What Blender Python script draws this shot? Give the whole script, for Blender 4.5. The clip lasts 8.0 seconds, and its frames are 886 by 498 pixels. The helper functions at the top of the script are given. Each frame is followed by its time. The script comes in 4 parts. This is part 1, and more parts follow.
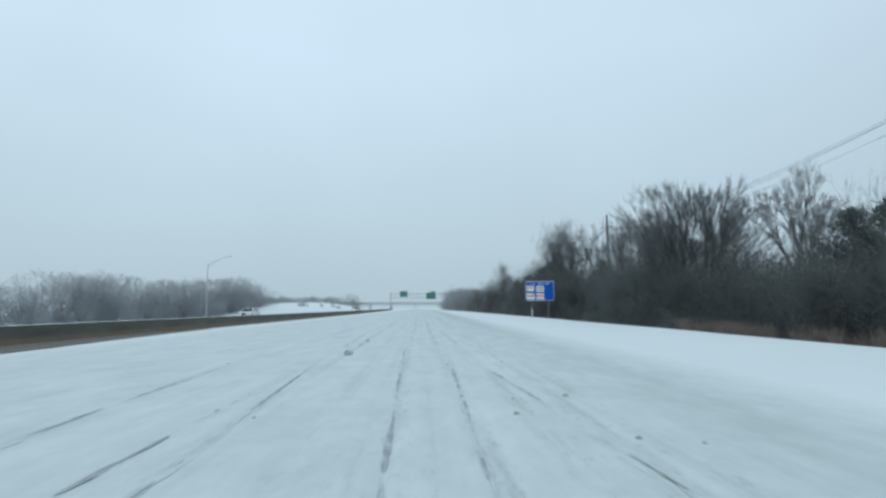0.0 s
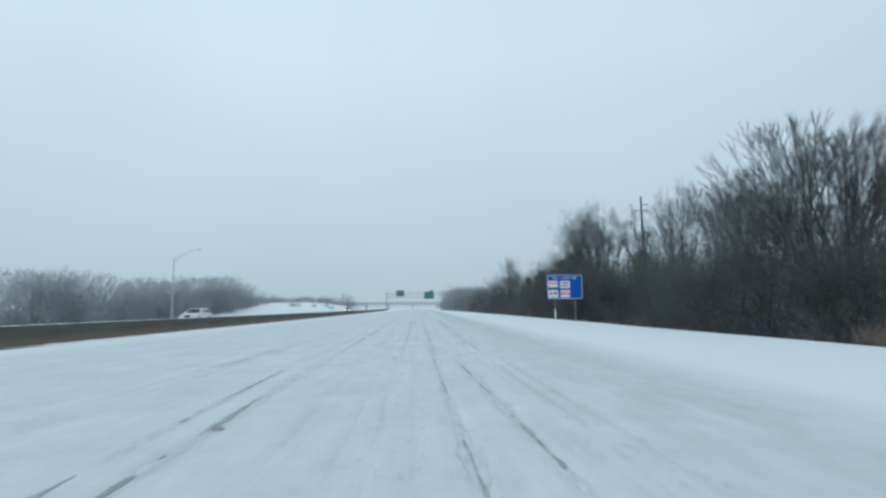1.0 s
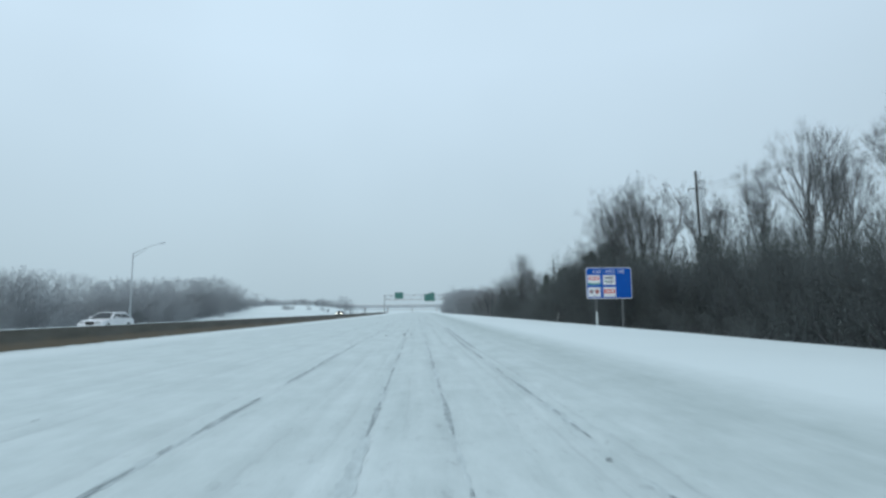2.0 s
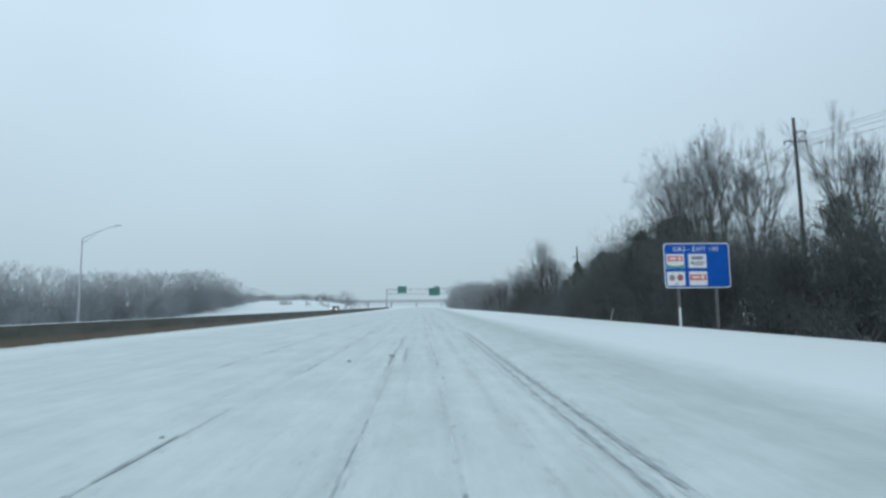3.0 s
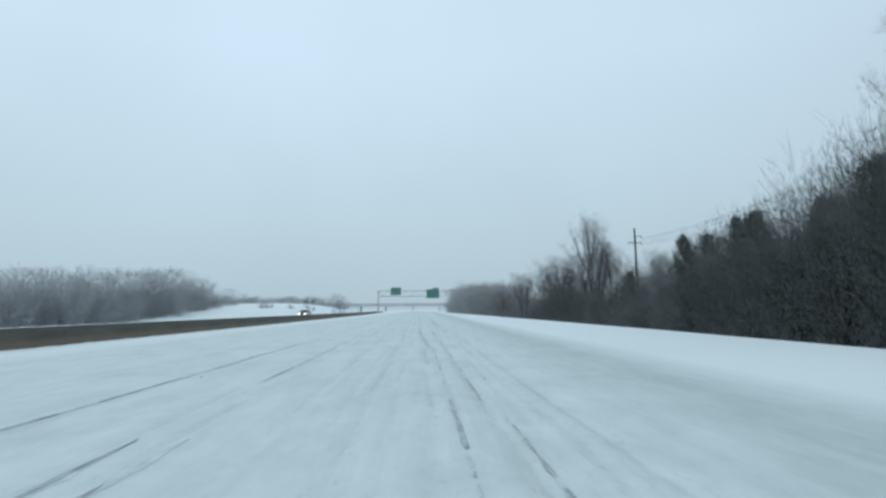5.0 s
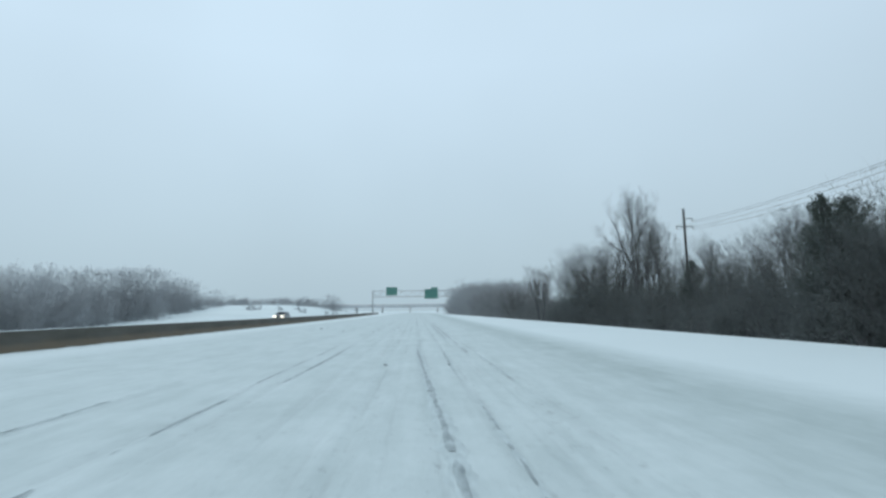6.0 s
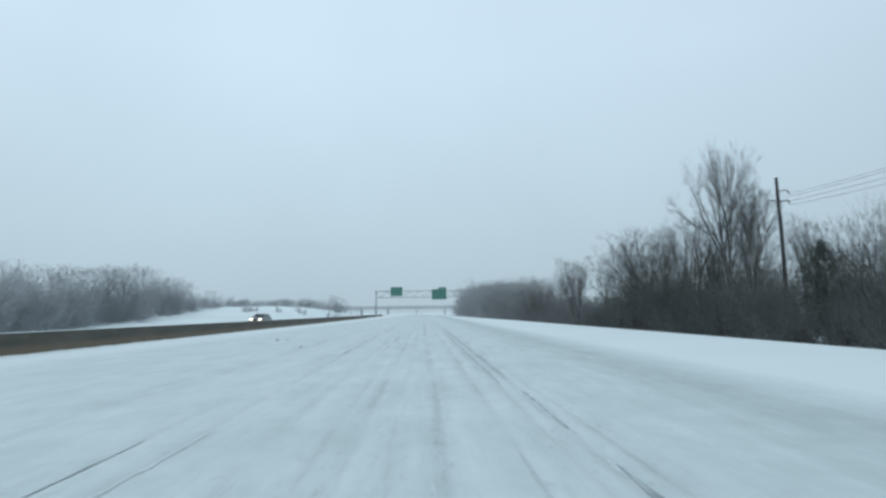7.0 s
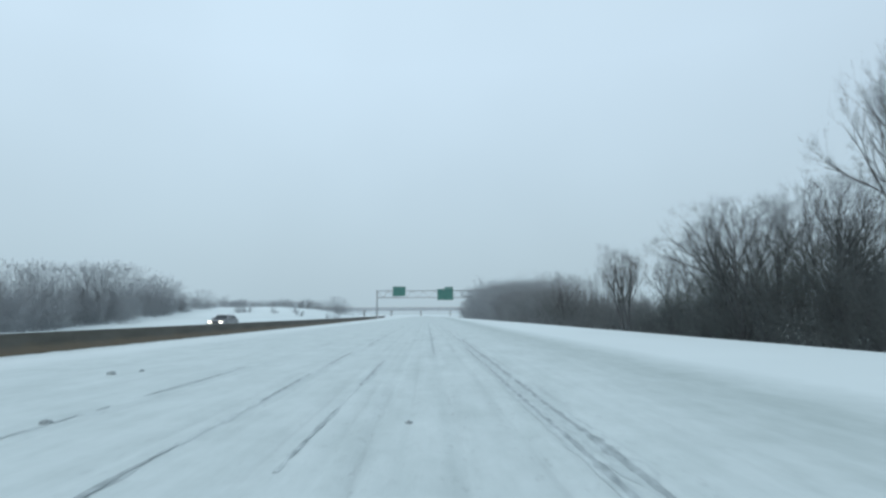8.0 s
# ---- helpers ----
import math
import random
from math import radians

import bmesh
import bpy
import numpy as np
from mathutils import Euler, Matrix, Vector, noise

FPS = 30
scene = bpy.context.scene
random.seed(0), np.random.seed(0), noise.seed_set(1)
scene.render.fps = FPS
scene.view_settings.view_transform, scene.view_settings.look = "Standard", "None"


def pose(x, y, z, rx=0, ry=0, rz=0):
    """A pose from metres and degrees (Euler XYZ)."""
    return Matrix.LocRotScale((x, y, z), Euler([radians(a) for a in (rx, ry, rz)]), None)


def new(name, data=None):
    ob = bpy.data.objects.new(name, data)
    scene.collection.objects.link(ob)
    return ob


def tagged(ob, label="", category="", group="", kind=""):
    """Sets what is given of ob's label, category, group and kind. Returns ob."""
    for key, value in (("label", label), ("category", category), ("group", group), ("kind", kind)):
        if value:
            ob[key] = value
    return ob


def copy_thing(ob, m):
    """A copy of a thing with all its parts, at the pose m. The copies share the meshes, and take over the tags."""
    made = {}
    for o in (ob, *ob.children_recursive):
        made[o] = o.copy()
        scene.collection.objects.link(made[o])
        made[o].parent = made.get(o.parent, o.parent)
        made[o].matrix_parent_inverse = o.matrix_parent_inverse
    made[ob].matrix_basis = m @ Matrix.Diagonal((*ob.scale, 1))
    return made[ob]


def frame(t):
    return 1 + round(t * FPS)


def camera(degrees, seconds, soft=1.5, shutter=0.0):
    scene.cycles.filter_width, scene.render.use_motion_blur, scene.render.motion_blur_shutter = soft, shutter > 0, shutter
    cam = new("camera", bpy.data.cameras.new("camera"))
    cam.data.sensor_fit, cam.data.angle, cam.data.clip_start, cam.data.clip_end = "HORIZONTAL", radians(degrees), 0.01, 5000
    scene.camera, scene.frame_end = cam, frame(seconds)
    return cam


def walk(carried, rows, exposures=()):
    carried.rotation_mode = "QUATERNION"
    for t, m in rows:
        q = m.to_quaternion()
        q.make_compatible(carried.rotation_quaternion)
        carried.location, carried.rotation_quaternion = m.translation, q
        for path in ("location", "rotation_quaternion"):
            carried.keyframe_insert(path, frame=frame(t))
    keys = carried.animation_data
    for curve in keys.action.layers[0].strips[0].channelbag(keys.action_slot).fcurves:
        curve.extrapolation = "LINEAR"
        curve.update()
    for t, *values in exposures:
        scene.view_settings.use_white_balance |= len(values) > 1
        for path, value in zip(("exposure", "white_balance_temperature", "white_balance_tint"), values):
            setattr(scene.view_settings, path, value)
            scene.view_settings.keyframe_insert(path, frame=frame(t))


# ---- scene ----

# ---------------------------------------------------------------- camera
cam = camera(77.89, 8.0, soft=2.7, shutter=0.1)
EYE = 1.4
# seconds, x, y, yaw, pitch, roll
ROWS = [
    (0, -0.000, 0.000, -1.783, 6.082, 0.379),
    (0.5, -0.014, 8.494, -1.906, 6.055, 0.309),
    (1, -0.036, 16.973, -2.022, 6.089, 0.424),
    (1.5, -0.066, 25.434, -2.045, 6.397, 0.507),
    (2.8, -0.181, 47.325, -1.730, 6.170, 0.536),
    (3, -0.203, 50.677, -1.567, 5.869, 0.599),
    (3.3, -0.239, 55.696, -1.843, 6.879, 0.588),
    (3.5, -0.265, 59.035, -1.851, 6.517, 0.480),
    (4, -0.334, 67.361, -1.884, 6.163, 0.369),
    (4.5, -0.411, 75.651, -1.812, 6.208, 0.288),
    (6, -0.691, 100.278, -2.163, 6.410, 0.639),
    (6.5, -0.799, 108.396, -1.891, 6.338, 0.591),
    (7, -0.916, 116.464, -1.483, 6.603, 0.596),
    (7.5, -1.041, 124.479, -1.124, 6.553, 0.414),
    (8, -1.174, 132.437, -1.018, 6.783, 0.368),
]
walk(cam, [(t, pose(x, y, EYE, 90 + pitch, roll, yaw)) for t, x, y, yaw, pitch, roll in ROWS])

# ---------------------------------------------------------------- sky and light: overcast snowfall
SUN_EL, SUN_AZ = radians(38), radians(200)
world = bpy.data.worlds.new("overcast_sky")
scene.world = world
world.use_nodes = True
wn, wl = world.node_tree.nodes, world.node_tree.links
wn.clear()
sky = wn.new("ShaderNodeTexSky")
sky.sky_type, sky.sun_disc = "NISHITA", False
sky.sun_elevation, sky.sun_rotation = SUN_EL, SUN_AZ
sky.dust_density, sky.air_density = 6.0, 1.5
sky_scale = wn.new("ShaderNodeVectorMath")
sky_scale.operation = "SCALE"
sky_scale.inputs[3].default_value = 0.06
wl.new(sky.outputs[0], sky_scale.inputs[0])
coord = wn.new("ShaderNodeTexCoord")
sep = wn.new("ShaderNodeSeparateXYZ")
wl.new(coord.outputs["Generated"], sep.inputs[0])
ramp = wn.new("ShaderNodeValToRGB")
ramp.color_ramp.elements[0].position, ramp.color_ramp.elements[0].color = 0.0, (0.475, 0.62, 0.705, 1)
ramp.color_ramp.elements[1].position, ramp.color_ramp.elements[1].color = 0.9, (0.685, 0.855, 0.99, 1)
mid = ramp.color_ramp.elements.new(0.42)
mid.color = (0.66, 0.838, 0.985, 1)
wl.new(sep.outputs[2], ramp.inputs[0])
cloud = wn.new("ShaderNodeTexNoise")
cloud.inputs["Scale"].default_value, cloud.inputs["Detail"].default_value = 2.2, 3.0
wl.new(coord.outputs["Generated"], cloud.inputs["Vector"])
cr = wn.new("ShaderNodeMapRange")
cr.inputs["From Min"].default_value, cr.inputs["From Max"].default_value = 0.3, 0.7
cr.inputs["To Min"].default_value, cr.inputs["To Max"].default_value = 0.97, 1.03
wl.new(cloud.outputs[0], cr.inputs["Value"])
cloudy = wn.new("ShaderNodeVectorMath")
cloudy.operation = "SCALE"
wl.new(ramp.outputs[0], cloudy.inputs[0])
side = wn.new("ShaderNodeMapRange")
side.inputs["From Min"].default_value, side.inputs["From Max"].default_value = 0.0, 0.7
side.inputs["To Min"].default_value, side.inputs["To Max"].default_value = 1.0, 0.9
wl.new(sep.outputs[0], side.inputs["Value"])
dull = wn.new("ShaderNodeMath")
dull.operation = "MULTIPLY"
wl.new(cr.outputs[0], dull.inputs[0])
wl.new(side.outputs[0], dull.inputs[1])
wl.new(dull.outputs[0], cloudy.inputs[3])
mix = wn.new("ShaderNodeMix")
mix.data_type = "RGBA"
mix.inputs[0].default_value = 0.9
wl.new(sky_scale.outputs[0], mix.inputs[6])
wl.new(cloudy.outputs[0], mix.inputs[7])
bg = wn.new("ShaderNodeBackground")
bg.inputs[1].default_value = 1.012
wl.new(mix.outputs[2], bg.inputs[0])
wout = wn.new("ShaderNodeOutputWorld")
wl.new(bg.outputs[0], wout.inputs[0])

sun = new("sun", bpy.data.lights.new("sun", "SUN"))
sun.data.energy, sun.data.angle, sun.data.color = 0.5, radians(40), (1.0, 0.97, 0.93)
sun.matrix_world = pose(0, 0, 60, 90 - math.degrees(SUN_EL), 0, 180 - math.degrees(SUN_AZ))


# ---------------------------------------------------------------- materials
class Mat:
    """A small builder of node materials."""

    def __init__(self, name, rough=0.7, metal=0.0, spec=0.3):
        self.m = bpy.data.materials.new(name)
        self.m.use_nodes = True
        self.n, self.l = self.m.node_tree.nodes, self.m.node_tree.links
        self.b = self.n["Principled BSDF"]
        self.b.inputs["Roughness"].default_value = rough
        self.b.inputs["Metallic"].default_value = metal
        self.b.inputs["Specular IOR Level"].default_value = spec
        self.tc = self.n.new("ShaderNodeTexCoord").outputs["Object"]

    def link(self, a, b):
        self.l.new(a, b)

    def math(self, op, a, b=None, c=None, clamp=False):
        q = self.n.new("ShaderNodeMath")
        q.operation, q.use_clamp = op, clamp
        for i, v in enumerate((a, b, c)):
            if v is None:
                continue
            if isinstance(v, (int, float)):
                q.inputs[i].default_value = v
            else:
                self.link(v, q.inputs[i])
        return q.outputs[0]

    def scaled(self, sx, sy, sz, vec=None):
        q = self.n.new("ShaderNodeMapping")
        q.inputs["Scale"].default_value = (sx, sy, sz)
        self.link(vec or self.tc, q.inputs[0])
        return q.outputs[0]

    def noise(self, scale, detail=4, vec=None, rough=0.55):
        q = self.n.new("ShaderNodeTexNoise")
        q.inputs["Scale"].default_value, q.inputs["Detail"].default_value = scale, detail
        q.inputs["Roughness"].default_value = rough
        self.link(vec or self.tc, q.inputs["Vector"])
        return q.outputs[0]

    def span(self, v, a, b, c=0.0, d=1.0):
        q = self.n.new("ShaderNodeMapRange")
        q.inputs["From Min"].default_value, q.inputs["From Max"].default_value = a, b
        q.inputs["To Min"].default_value, q.inputs["To Max"].default_value = c, d
        self.link(v, q.inputs["Value"])
        return q.outputs[0]

    def mix(self, f, a, b):
        q = self.n.new("ShaderNodeMix")
        q.data_type = "RGBA"
        for i, v in ((0, f), (6, a), (7, b)):
            if isinstance(v, tuple):
                q.inputs[i].default_value = (*v, 1)
            elif isinstance(v, (int, float)):
                q.inputs[i].default_value = v
            else:
                self.link(v, q.inputs[i])
        return q.outputs[2]

    def color(self, c):
        if isinstance(c, tuple):
            self.b.inputs["Base Color"].default_value = (*c, 1)
        else:
            self.link(c, self.b.inputs["Base Color"])
        return self

    def bump(self, h, strength=0.3, dist=0.02):
        q = self.n.new("ShaderNodeBump")
        q.inputs["Strength"].default_value, q.inputs["Distance"].default_value = strength, dist
        self.link(h, q.inputs["Height"])
        self.link(q.outputs[0], self.b.inputs["Normal"])
        return self


def plain(name, a, b, scale, rough=0.7, metal=0.0, bump=0.2, dist=0.01, fine=8.0, thin=0.0):
    """Two tones over coarse and fine noise, with relief; thin: the share of light that passes through twigs and dead leaves."""
    k = Mat(name, rough, metal)
    coarse, small = k.noise(scale, 3), k.noise(scale * fine, 5)
    tone = k.mix(k.span(k.math("ADD", coarse, k.math("MULTIPLY", small, 0.6)), 0.6, 1.0), a, b)
    k.color(tone)
    if thin:
        through_light, both = k.n.new("ShaderNodeBsdfTranslucent"), k.n.new("ShaderNodeMixShader")
        both.inputs[0].default_value = thin
        k.link(tone, through_light.inputs[0])
        k.link(k.b.outputs[0], both.inputs[1])
        k.link(through_light.outputs[0], both.inputs[2])
        k.link(both.outputs[0], k.n["Material Output"].inputs[0])
    else:
        k.bump(small, bump, dist)
    return k.m


DRIFT = 0.0115  # the lanes' tracks lean to the left by this much a metre
TRACKS = [  # lateral place, half width, strength
    (-12.3, 0.06, 0.30), (-10.6, 0.06, 0.32), (-8.6, 0.05, 0.42), (-7.5, 0.045, 0.35), (-6.15, 0.05, 0.45), (-4.35, 0.05, 0.6), (-4.75, 0.04, 0.35),
    (-2.72, 0.045, 0.55), (-2.2, 0.05, 0.7), (-1.25, 0.045, 0.6), (-0.62, 0.035, 0.5), (-0.30, 0.045, 0.95), (0.12, 0.035, 0.5), (0.68, 0.055, 1.0),
    (1.45, 0.05, 0.9), (1.9, 0.04, 0.75), (2.18, 0.065, 1.0), (2.5, 0.05, 0.9), (3.4, 0.05, 0.3),
]


def snow_road():
    k = Mat("packed_snow_with_tyre_tracks", 0.75, spec=0.2)
    sp = k.n.new("ShaderNodeSeparateXYZ")
    k.link(k.tc, sp.inputs[0])
    wob = k.math("SUBTRACT", k.noise(1.0, 2, k.scaled(0.0, 0.05, 0.0)), 0.5)
    rag = k.math("SUBTRACT", k.noise(1.0, 4, k.scaled(2.5, 1.6, 0.0)), 0.5)
    u = k.math("MULTIPLY_ADD", sp.outputs[1], DRIFT, sp.outputs[0])
    u = k.math("MULTIPLY_ADD", wob, 0.35, u)
    u = k.math("MULTIPLY_ADD", rag, 0.12, u)
    gaps = k.noise(1.0, 5, k.scaled(1.7, 0.16, 0.0))
    fine = k.noise(1.0, 5, k.scaled(9.0, 2.6, 1.0))
    crumb = k.span(k.noise(1.0, 3, k.scaled(8.0, 3.2, 0.0), 0.6), 0.54, 0.70)
    total, near = None, None
    for at, half, strength in TRACKS:
        d = k.math("ABSOLUTE", k.math("SUBTRACT", u, at))
        core = k.math("MULTIPLY", k.span(d, half * 1.5, half * 0.35), strength * 0.30)
        side = k.math("MULTIPLY", k.span(d, half * 7, half), strength * 0.13)
        one = k.math("MAXIMUM", core, side)
        total = one if total is None else k.math("MAXIMUM", total, one)
        zone = k.math("MULTIPLY", k.span(d, 0.34, 0.04), strength * 0.42)
        near = zone if near is None else k.math("MAXIMUM", near, zone)
    worn = k.math("MULTIPLY", total, k.span(gaps, 0.46, 0.60, 0.06, 1.0))
    worn = k.math("MULTIPLY", worn, k.span(fine, 0.3, 0.6, 0.55, 1.0), clamp=True)
    # crumbs of pressed snow beside the wheel lines
    worn = k.math("MAXIMUM", worn, k.math("MULTIPLY", k.math("MULTIPLY", near, crumb), k.span(gaps, 0.36, 0.56, 0.15, 1.0)))
    # rubbed lanes between the wheel lines are a little greyer than the untouched verge
    lane = k.math("MULTIPLY", k.span(k.math("MULTIPLY_ADD", rag, 0.9, sp.outputs[0]), 6.6, 4.4), k.span(sp.outputs[0], -14.2, -12.0))
    streak = k.noise(1.0, 5, k.scaled(3.4, 0.24, 0.0), 0.6)
    mottle = k.noise(1.0, 7, k.scaled(2.6, 1.3, 0.0), 0.72)
    blotch = k.noise(1.0, 5, k.scaled(0.9, 0.5, 0.0))
    grey = k.math("MULTIPLY", lane, k.math("ADD", k.math("ADD", k.span(streak, 0.3, 0.7, 0.10, 0.30), k.span(mottle, 0.36, 0.64, 0.11, 0.29)), k.span(blotch, 0.35, 0.7, -0.05, 0.18)))
    # the shoulder is greyer, most of all further along
    edge = k.math("MULTIPLY", k.span(k.math("MULTIPLY_ADD", rag, 1.2, sp.outputs[0]), 1.8, 4.2), k.span(sp.outputs[1], 20.0, 75.0, 0.20, 0.36))
    grey = k.math("MULTIPLY_ADD", edge, lane, grey, clamp=True)
    base = k.mix(k.noise(0.12, 3), (0.65, 0.72, 0.725), (0.72, 0.79, 0.795))
    base = k.mix(grey, base, (0.40, 0.47, 0.465))
    k.color(k.mix(worn, base, (0.19, 0.215, 0.225)))
    h = k.math("SUBTRACT", k.math("MULTIPLY", fine, 0.4), worn)
    return k.bump(h, 0.6, 0.03).m


def snow_field():
    k = Mat("fresh_snow", 0.8, spec=0.2)
    big, small = k.noise(0.05, 4), k.noise(1.3, 5)
    k.color(k.mix(k.span(big, 0.3, 0.7), (0.64, 0.71, 0.715), (0.72, 0.79, 0.795)))
    return k.bump(small, 0.5, 0.06).m


SNOW_ROAD, SNOW = snow_road(), snow_field()
CLOD = plain("dirty_snow_lump", (0.22, 0.25, 0.26), (0.44, 0.49, 0.50), 9, 0.8, bump=0.6, dist=0.02)
BARK = plain("grey_bark", (0.076, 0.080, 0.082), (0.128, 0.134, 0.137), 3, 0.9, bump=0.5)
TWIG = plain("thin_twigs", (0.126, 0.133, 0.137), (0.183, 0.191, 0.195), 0.5, 0.9, thin=0.45)
# grey of the distant woods, with the haze of distance painted into it
FAR_HAZE = plain("haze_pale_twigs", (0.335, 0.352, 0.367), (0.390, 0.407, 0.423), 0.12, 0.95, thin=0.45)
BRUSH = plain("dry_brush", (0.115, 0.127, 0.126), (0.160, 0.173, 0.170), 0.4, 0.95, thin=0.45)
# paler copies of bark, twigs and brush: haze put into the colour
LIGHT_HAZE = {BARK: plain("lightly_hazed_bark", (0.075, 0.074, 0.074), (0.14, 0.138, 0.136), 3, 0.9, bump=0.5),
           TWIG: plain("lightly_hazed_twigs", (0.18, 0.183, 0.186), (0.26, 0.263, 0.266), 0.5, 0.9, thin=0.45),
           BRUSH: plain("lightly_hazed_brush", (0.16, 0.170, 0.172), (0.225, 0.233, 0.233), 0.4, 0.95, thin=0.45)}
# still paler copies for trees farther off, with more haze painted in
MORE_HAZE = {BARK: plain("hazed_bark", (0.12, 0.121, 0.123), (0.19, 0.192, 0.194), 3, 0.9, bump=0.5),
        TWIG: plain("hazed_twigs", (0.26, 0.270, 0.278), (0.36, 0.371, 0.380), 0.5, 0.9, thin=0.45),
        BRUSH: plain("hazed_brush", (0.235, 0.250, 0.259), (0.315, 0.329, 0.336), 0.4, 0.95, thin=0.45)}
CEDAR = plain("cedar_foliage", (0.078, 0.096, 0.088), (0.115, 0.134, 0.120), 0.7, 0.9, thin=0.45)
GRASS = plain("dry_grass", (0.15, 0.122, 0.105), (0.29, 0.245, 0.215), 1.2, 0.95, thin=0.45)
GALV = plain("galvanised_steel", (0.34, 0.36, 0.37), (0.46, 0.48, 0.49), 4, 0.55, 0.6, 0.05)
DULL = plain("dull_grey_steel", (0.13, 0.14, 0.145), (0.22, 0.235, 0.24), 5, 0.6, 0.4, 0.05)
# street lamp grey is lightened, so the haze before it is in the colour
LAMPGREY = plain("haze_pale_lamp_grey", (0.33, 0.36, 0.38), (0.42, 0.45, 0.47), 3, 0.6, bump=0.02)
POLEWOOD = plain("weathered_pole_wood", (0.034, 0.036, 0.037), (0.072, 0.073, 0.073), 2, 0.9, bump=0.4)
WIRE = plain("black_cable", (0.05, 0.05, 0.055), (0.08, 0.08, 0.085), 2, 0.6, bump=0.0)
INSUL = plain("brown_porcelain", (0.05, 0.04, 0.035), (0.08, 0.06, 0.05), 8, 0.3, bump=0.0)
BLUE = plain("blue_sign_sheeting", (0.002, 0.085, 0.40), (0.004, 0.10, 0.46), 1.5, 0.45, bump=0.02)
# gantry green is greyed: the haze in front of it is painted in
GREEN = plain("green_sign_sheeting", (0.060, 0.172, 0.152), (0.075, 0.204, 0.178), 0.8, 0.5, bump=0.02)
WHITE = plain("white_sheeting", (0.68, 0.70, 0.72), (0.80, 0.81, 0.82), 3, 0.5, bump=0.02)
RED = plain("red_print", (0.60, 0.07, 0.06), (0.70, 0.11, 0.09), 3, 0.5, bump=0.02)
DARKRED = plain("dark_red_print", (0.30, 0.05, 0.05), (0.40, 0.08, 0.07), 3, 0.5, bump=0.02)
TEAL = plain("green_print", (0.03, 0.25, 0.20), (0.05, 0.33, 0.27), 3, 0.5, bump=0.02)
STAKE = plain("greyed_white_plastic", (0.36, 0.37, 0.36), (0.48, 0.48, 0.46), 3, 0.6, bump=0.05)
GREY = plain("grey_print", (0.20, 0.22, 0.25), (0.30, 0.32, 0.35), 3, 0.5, bump=0.02)
# concrete and girder tones are lightened: distance haze put into the colour
BRIDGE = plain("bridge_concrete", (0.44, 0.465, 0.48), (0.53, 0.555, 0.57), 0.4, 0.9)
GIRDER = plain("haze_pale_girder_steel", (0.43, 0.475, 0.51), (0.50, 0.545, 0.58), 0.3, 0.7)
CARWHITE = plain("white_car_paint", (0.62, 0.64, 0.66), (0.74, 0.75, 0.77), 1.5, 0.35, bump=0.02)
CARGREY = plain("silver_car_paint", (0.20, 0.21, 0.22), (0.30, 0.31, 0.32), 1.5, 0.35, 0.4, bump=0.02)
RUBBER = plain("tyre_rubber", (0.02, 0.02, 0.02), (0.035, 0.035, 0.035), 6, 0.9)
CHROME = plain("alloy_rim", (0.4, 0.41, 0.42), (0.55, 0.55, 0.56), 4, 0.35, 0.8, 0.02)
GLASS = plain("tinted_car_glass", (0.02, 0.025, 0.03), (0.03, 0.035, 0.04), 2, 0.12, bump=0.0)
TAIL = plain("red_lamp_lens", (0.30, 0.02, 0.02), (0.36, 0.03, 0.03), 6, 0.3, bump=0.0)


def lamp_lens():
    k = Mat("lit_headlamp", 0.3)
    k.color((0.9, 0.88, 0.8))
    k.b.inputs["Emission Color"].default_value = (1.0, 0.93, 0.72, 1)
    k.b.inputs["Emission Strength"].default_value = 4.0
    return k.m


HEADLAMP = lamp_lens()


def wet_concrete():
    k = Mat("wet_dirty_concrete", 0.75)
    sp = k.n.new("ShaderNodeSeparateXYZ")
    k.link(k.tc, sp.inputs[0])
    runs = k.noise(1.0, 4, k.scaled(1.2, 0.5, 1.5))
    fine = k.noise(22.0, 4)
    c = k.mix(k.span(runs, 0.3, 0.7), (0.064, 0.060, 0.050), (0.108, 0.102, 0.088))
    splash = k.span(k.math("MULTIPLY_ADD", k.noise(0.6, 4), 0.5, sp.outputs[2]), 0.70, 0.42, 0.0, 0.85)
    c = k.mix(splash, c, (0.15, 0.117, 0.078))
    k.color(k.mix(k.span(fine, 0.45, 0.75, 0.0, 0.2), c, (0.17, 0.165, 0.15)))
    return k.bump(fine, 0.3, 0.01).m


CONCRETE = wet_concrete()


# ---------------------------------------------------------------- building helpers
def mesh_of(name, verts, faces, material, smooth=False):
    me = bpy.data.meshes.new(name)
    me.from_pydata(verts, [], faces)
    me.materials.append(material)
    if smooth:
        me.polygons.foreach_set("use_smooth", [True] * len(faces))
    me.update()
    return me


def part(name, me, parent=None, label=""):
    ob = new(name, me)
    ob.parent = parent
    return tagged(ob, label)


